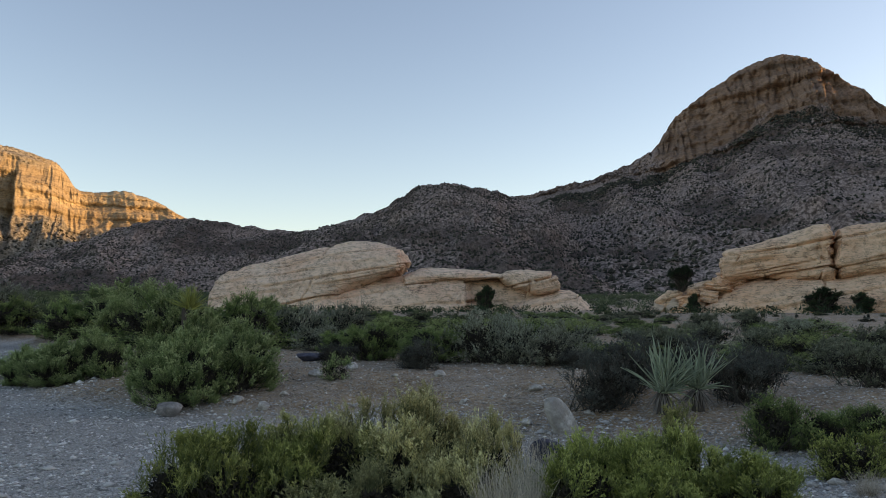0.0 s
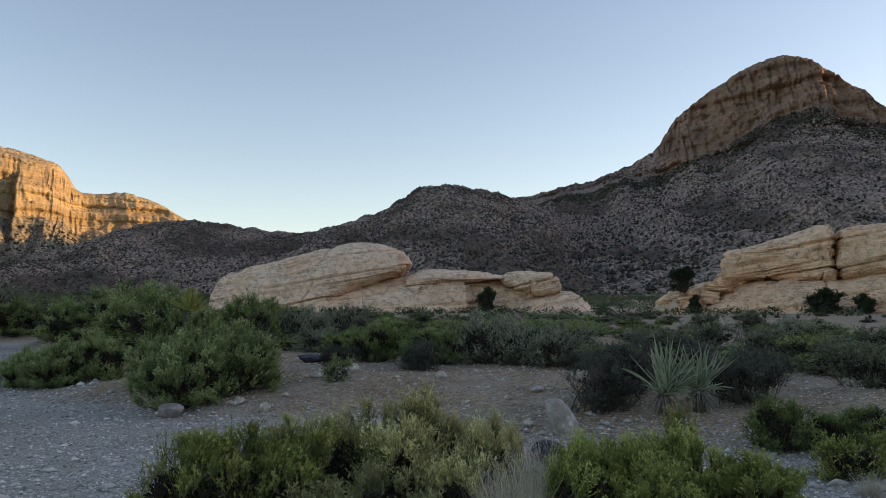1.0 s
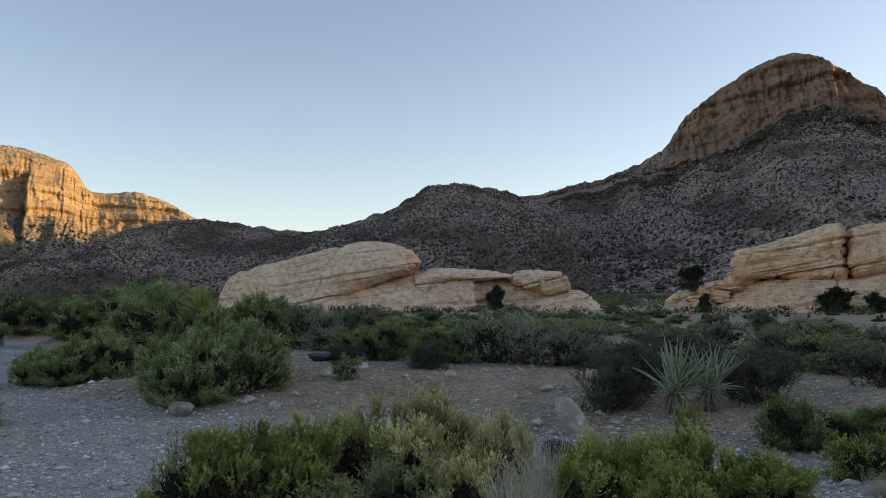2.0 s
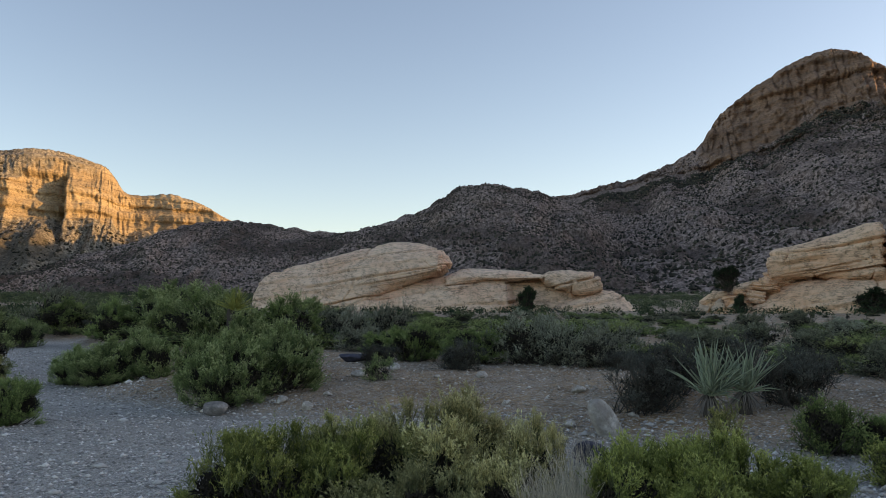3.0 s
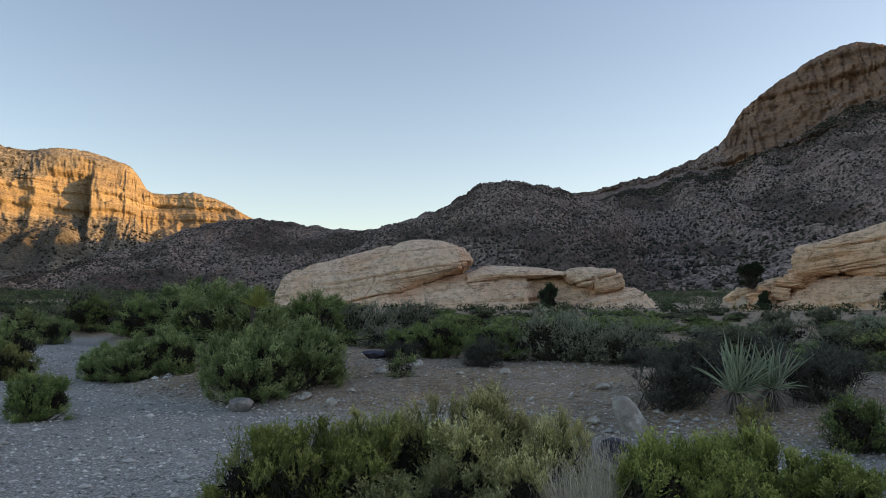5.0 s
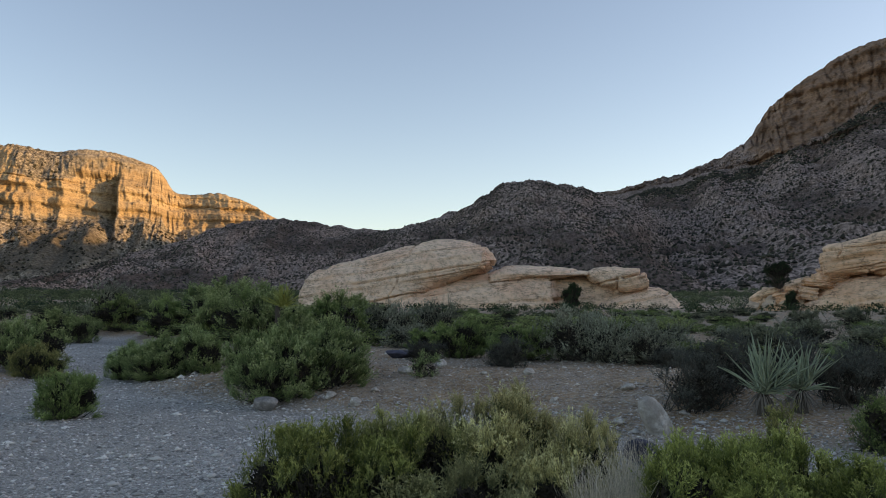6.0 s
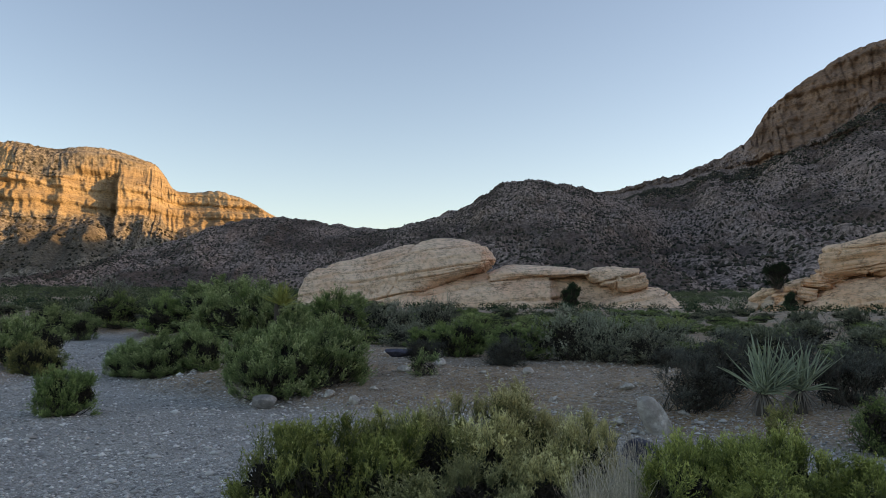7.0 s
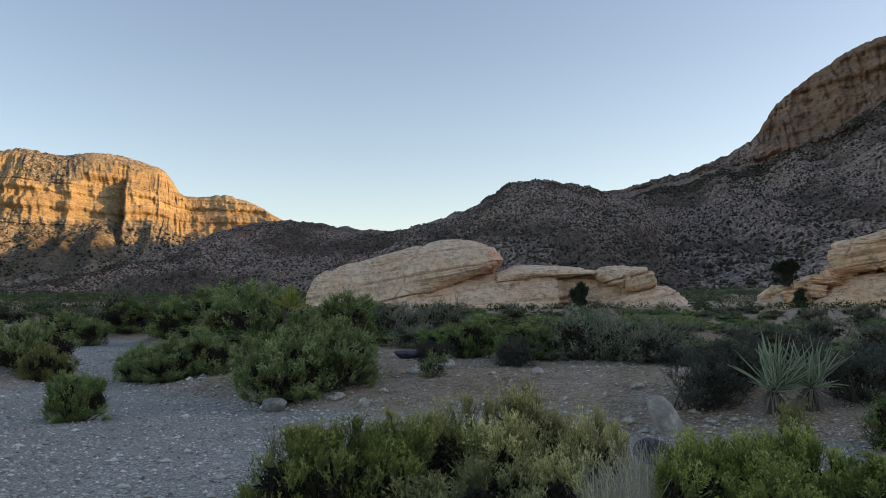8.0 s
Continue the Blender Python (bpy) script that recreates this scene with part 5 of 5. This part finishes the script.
# ---- loose rocks ----
def rock_mesh(seed, dims, cuts=9, sub=3, rough=0.06):
    rng = np.random.default_rng(seed)
    bm = bmesh.new()
    bmesh.ops.create_icosphere(bm, subdivisions=sub, radius=1)
    V = np.array([v.co[:] for v in bm.verts])
    for _ in range(cuts):
        n = unit(rng.normal(size=3))
        h = rng.uniform(0.5, 0.82)
        over = np.clip(V @ n - h, 0, None)
        V -= over[:, None] * n * 0.92
    V *= 1 + rough * fbm(V * 1.7 + seed, 4, seed)[:, None]
    V = V * np.asarray(dims) / 2
    for v, co in zip(bm.verts, V):
        v.co = co
    for f in bm.faces:
        f.smooth = sub > 2
    me = bpy.data.meshes.new("rock")
    bm.to_mesh(me)
    return me


def rock(name, label, x, y, dims, mat, seed, turn=(0, 0, 0), sink=0.25, group="loose rocks", sub=4):
    me = rock_mesh(seed, dims, 14, sub)
    me.materials.append(mat)
    ob = new(name, me)
    ob.matrix_basis = Matrix.LocRotScale((x, y, float(ground(np.array([x]), np.array([y]))[0]) + dims[2] * (0.5 - sink)), Euler([radians(t) for t in turn]), None)
    return tagged(ob, label, "rock", group)


def leaning_slab(label, x, y, z, turn):
    """A long wedge of limestone: a broad sloping face, a steep side, a rounded top."""
    ring = ((-0.2, -0.1), (-0.06, -0.17), (0.13, -0.13), (0.22, 0.02), (0.14, 0.16), (-0.1, 0.17), (-0.22, 0.05))
    bm = bmesh.new()
    for h, k, dx in ((-0.35, 1.05, 0.0), (0.0, 1.08, 0.0), (0.26, 0.98, -0.01), (0.42, 0.74, -0.03), (0.5, 0.38, -0.04)):
        for px, py in ring:
            bm.verts.new((px * k + dx, py * k, h))
    bmesh.ops.convex_hull(bm, input=bm.verts)
    bmesh.ops.bevel(bm, geom=bm.edges[:], offset=0.018, segments=1, affect="EDGES")
    bmesh.ops.triangulate(bm, faces=bm.faces)
    bmesh.ops.subdivide_edges(bm, edges=bm.edges, cuts=3, use_grid_fill=True)
    V = np.array([v.co[:] for v in bm.verts])
    V += unit(V) * (0.035 * fbm(V * 5, 4, 3) + 0.012 * fbm(V * 22, 3, 4))[:, None]
    for v, co in zip(bm.verts, V):
        v.co = co
    me = bpy.data.meshes.new("boulder")
    bm.to_mesh(me)
    me.materials.append(M_BOULDER)
    ob = new("boulder", me)
    ob.matrix_basis = Matrix.LocRotScale((x, y, float(ground(np.array([x]), np.array([y]))[0]) + z), Euler([radians(t) for t in turn]), (0.76, 0.76, 0.76))
    return tagged(ob, label, "rock", "loose rocks")


leaning_slab("pale grey limestone slab leaning on the bank", 1.55, 10.3, 0.14, (8, -34, 25))
rock("boulder", "rounded grey boulder beneath a bush", -4.3, 12.45, (0.55, 0.42, 0.3), M_STONE, 5, (0, 0, 20))
rock("boulder", "dark bluish rock among dry grass", 1.16, 8.7, (0.62, 0.42, 0.34), M_DARKROCK, 17, (8, 22, 20), 0.3)
rock("boulder", "flat dark rock at the foot of bushes", -2.9, 17.5, (0.8, 0.5, 0.3), M_DARKROCK, 8, (0, 0, 5))
M_FALLEN = rock_material("fallen_sandstone", (0.4, 0.29, 0.2), (0.56, 0.41, 0.29), (0.68, 0.52, 0.38), 0.8)
rng = random.Random(12)
for i, (x, y, w) in enumerate(((23.6, 86.2, 1.7), (24.6, 85.4, 1.3), (25.4, 86.6, 2.2), (26.4, 85.0, 1.6), (24.2, 84.6, 0.9), (27.3, 84.3, 1.2), (26.0, 87.6, 2.4), (28.0, 85.6, 2.0), (22.8, 85.2, 0.8), (28.6, 83.8, 1.0))):
    rock("fallen_block", "pale angular sandstone block below the outcrop", x, y, (w, w * 0.8, w * 0.75), M_FALLEN, 40 + i, (rng.uniform(-15, 15), rng.uniform(-15, 15), rng.uniform(0, 180)), 0.12, "fallen sandstone blocks", 3)
SMALL = ((1.44, 12.4, 0.24), (-0.04, 13.8, 0.27), (-2.8, 12.4, 0.28), (-2.6, 13.1, 0.18), (-1.75, 15.1, 0.33), (-0.85, 14.1, 0.14), (-3.3, 12.8, 0.26), (2.3, 12.3, 0.15), (0.3, 11.8, 0.16),
         (1.1, 10.6, 0.22), (-2.3, 14.4, 0.3), (0.75, 10.3, 0.2), (2.0, 10.9, 0.16), (-1.2, 12.0, 0.14), (3.9, 10.2, 0.15), (-8.9, 13.6, 0.16))
kinds = [rock_mesh(s, (1, 0.8, 0.6), 8, 3) for s in (21, 22, 23)]
for me in kinds:
    me.materials.append(M_BOULDER)
for i, (x, y, w) in enumerate(SMALL):
    ob = new("stone", kinds[i % 3])
    ob.matrix_basis = Matrix.LocRotScale((x, y, float(ground(np.array([x]), np.array([y]))[0]) + w * 0.14), Euler((0, 0, i * 1.3)), (w, w, w))
    tagged(ob, "pale angular stone lying on gravel", "stone", "loose stones")


def pebbles(name, label, count, seed, inside, lo, hi, mat):
    rng = np.random.default_rng(seed)
    n = count * 3
    r, a = 5.2 * (32 / 5.2) ** rng.uniform(0, 1, n) ** 1.0, np.radians(rng.uniform(-41, 33, n))
    x, y = r * np.sin(a), r * np.cos(a)
    s = bank_distance(x, y)
    keep = (s < 0.8) if inside else (s > -0.2) & (s < 9)
    x, y, r = x[keep][:count], y[keep][:count], r[keep][:count]
    size = lo * (hi / lo) ** (rng.uniform(0, 1, len(x)) ** 1.9) * (0.75 + r / 40)
    c = np.stack([x, y, ground(x, y) + size * 0.12], 1)
    V, F = blobs(c, size, rng, 0.55)
    ob = new(name, mesh_of(name, V, F, [mat]))
    return tagged(ob, label, "gravel", kind="stuff")


def pebble_material(name, dark, light, white):
    mat, nt, bsdf = material(name, 0.85, 0.2)
    geo = nt.nodes.new("ShaderNodeNewGeometry")
    col = ramp(nt, geo.outputs["Random Per Island"], [(0.0, dark), (0.5, light), (0.78, light), (0.9, white)])
    nt.links.new(mix(nt, ramp(nt, noise_tex(nt, coords(nt), 40, 3), [(0.4, (0.0,)), (0.7, (0.5,))]), col, dark), bsdf.inputs["Base Color"])
    return mat


pebbles("gravel", "loose grey limestone gravel in the wash", 56000, 31, True, 0.007, 0.036, pebble_material("grey_pebbles", (0.2, 0.195, 0.185), (0.56, 0.545, 0.52), (0.88, 0.86, 0.83)))
pebbles("bank_gravel", "scattered grey and tan stones on the bank", 22000, 32, False, 0.008, 0.04, pebble_material("tan_pebbles", (0.27, 0.22, 0.175), (0.48, 0.42, 0.35), (0.76, 0.71, 0.65)))
pebbles("stones", "larger pale stones strewn over the wash", 900, 33, True, 0.03, 0.085, pebble_material("pale_stones", (0.4, 0.385, 0.36), (0.6, 0.58, 0.55), (0.86, 0.84, 0.8)))
for i, (x, y, w) in enumerate(((3.2, 7.9, 0.16), (3.45, 7.5, 0.22), (3.55, 8.05, 0.14), (3.3, 8.4, 0.2), (3.7, 7.55, 0.3), (3.1, 7.3, 0.14), (3.95, 7.25, 0.24), (3.4, 6.95, 0.18), (3.05, 8.9, 0.13), (3.75, 6.8, 0.15), (2.95, 8.2, 0.11), (4.1, 6.9, 0.2))):
    ob = new("stone", kinds[i % 3])
    ob.matrix_basis = Matrix.LocRotScale((x, y, float(ground(np.array([x]), np.array([y]))[0]) + w * 0.07), Euler((0.2, 0.1, i * 2.1)), (w * 0.65, w * 0.55, w * 0.5))
    tagged(ob, "pale angular stone in the gravel wash", "stone", "loose stones")
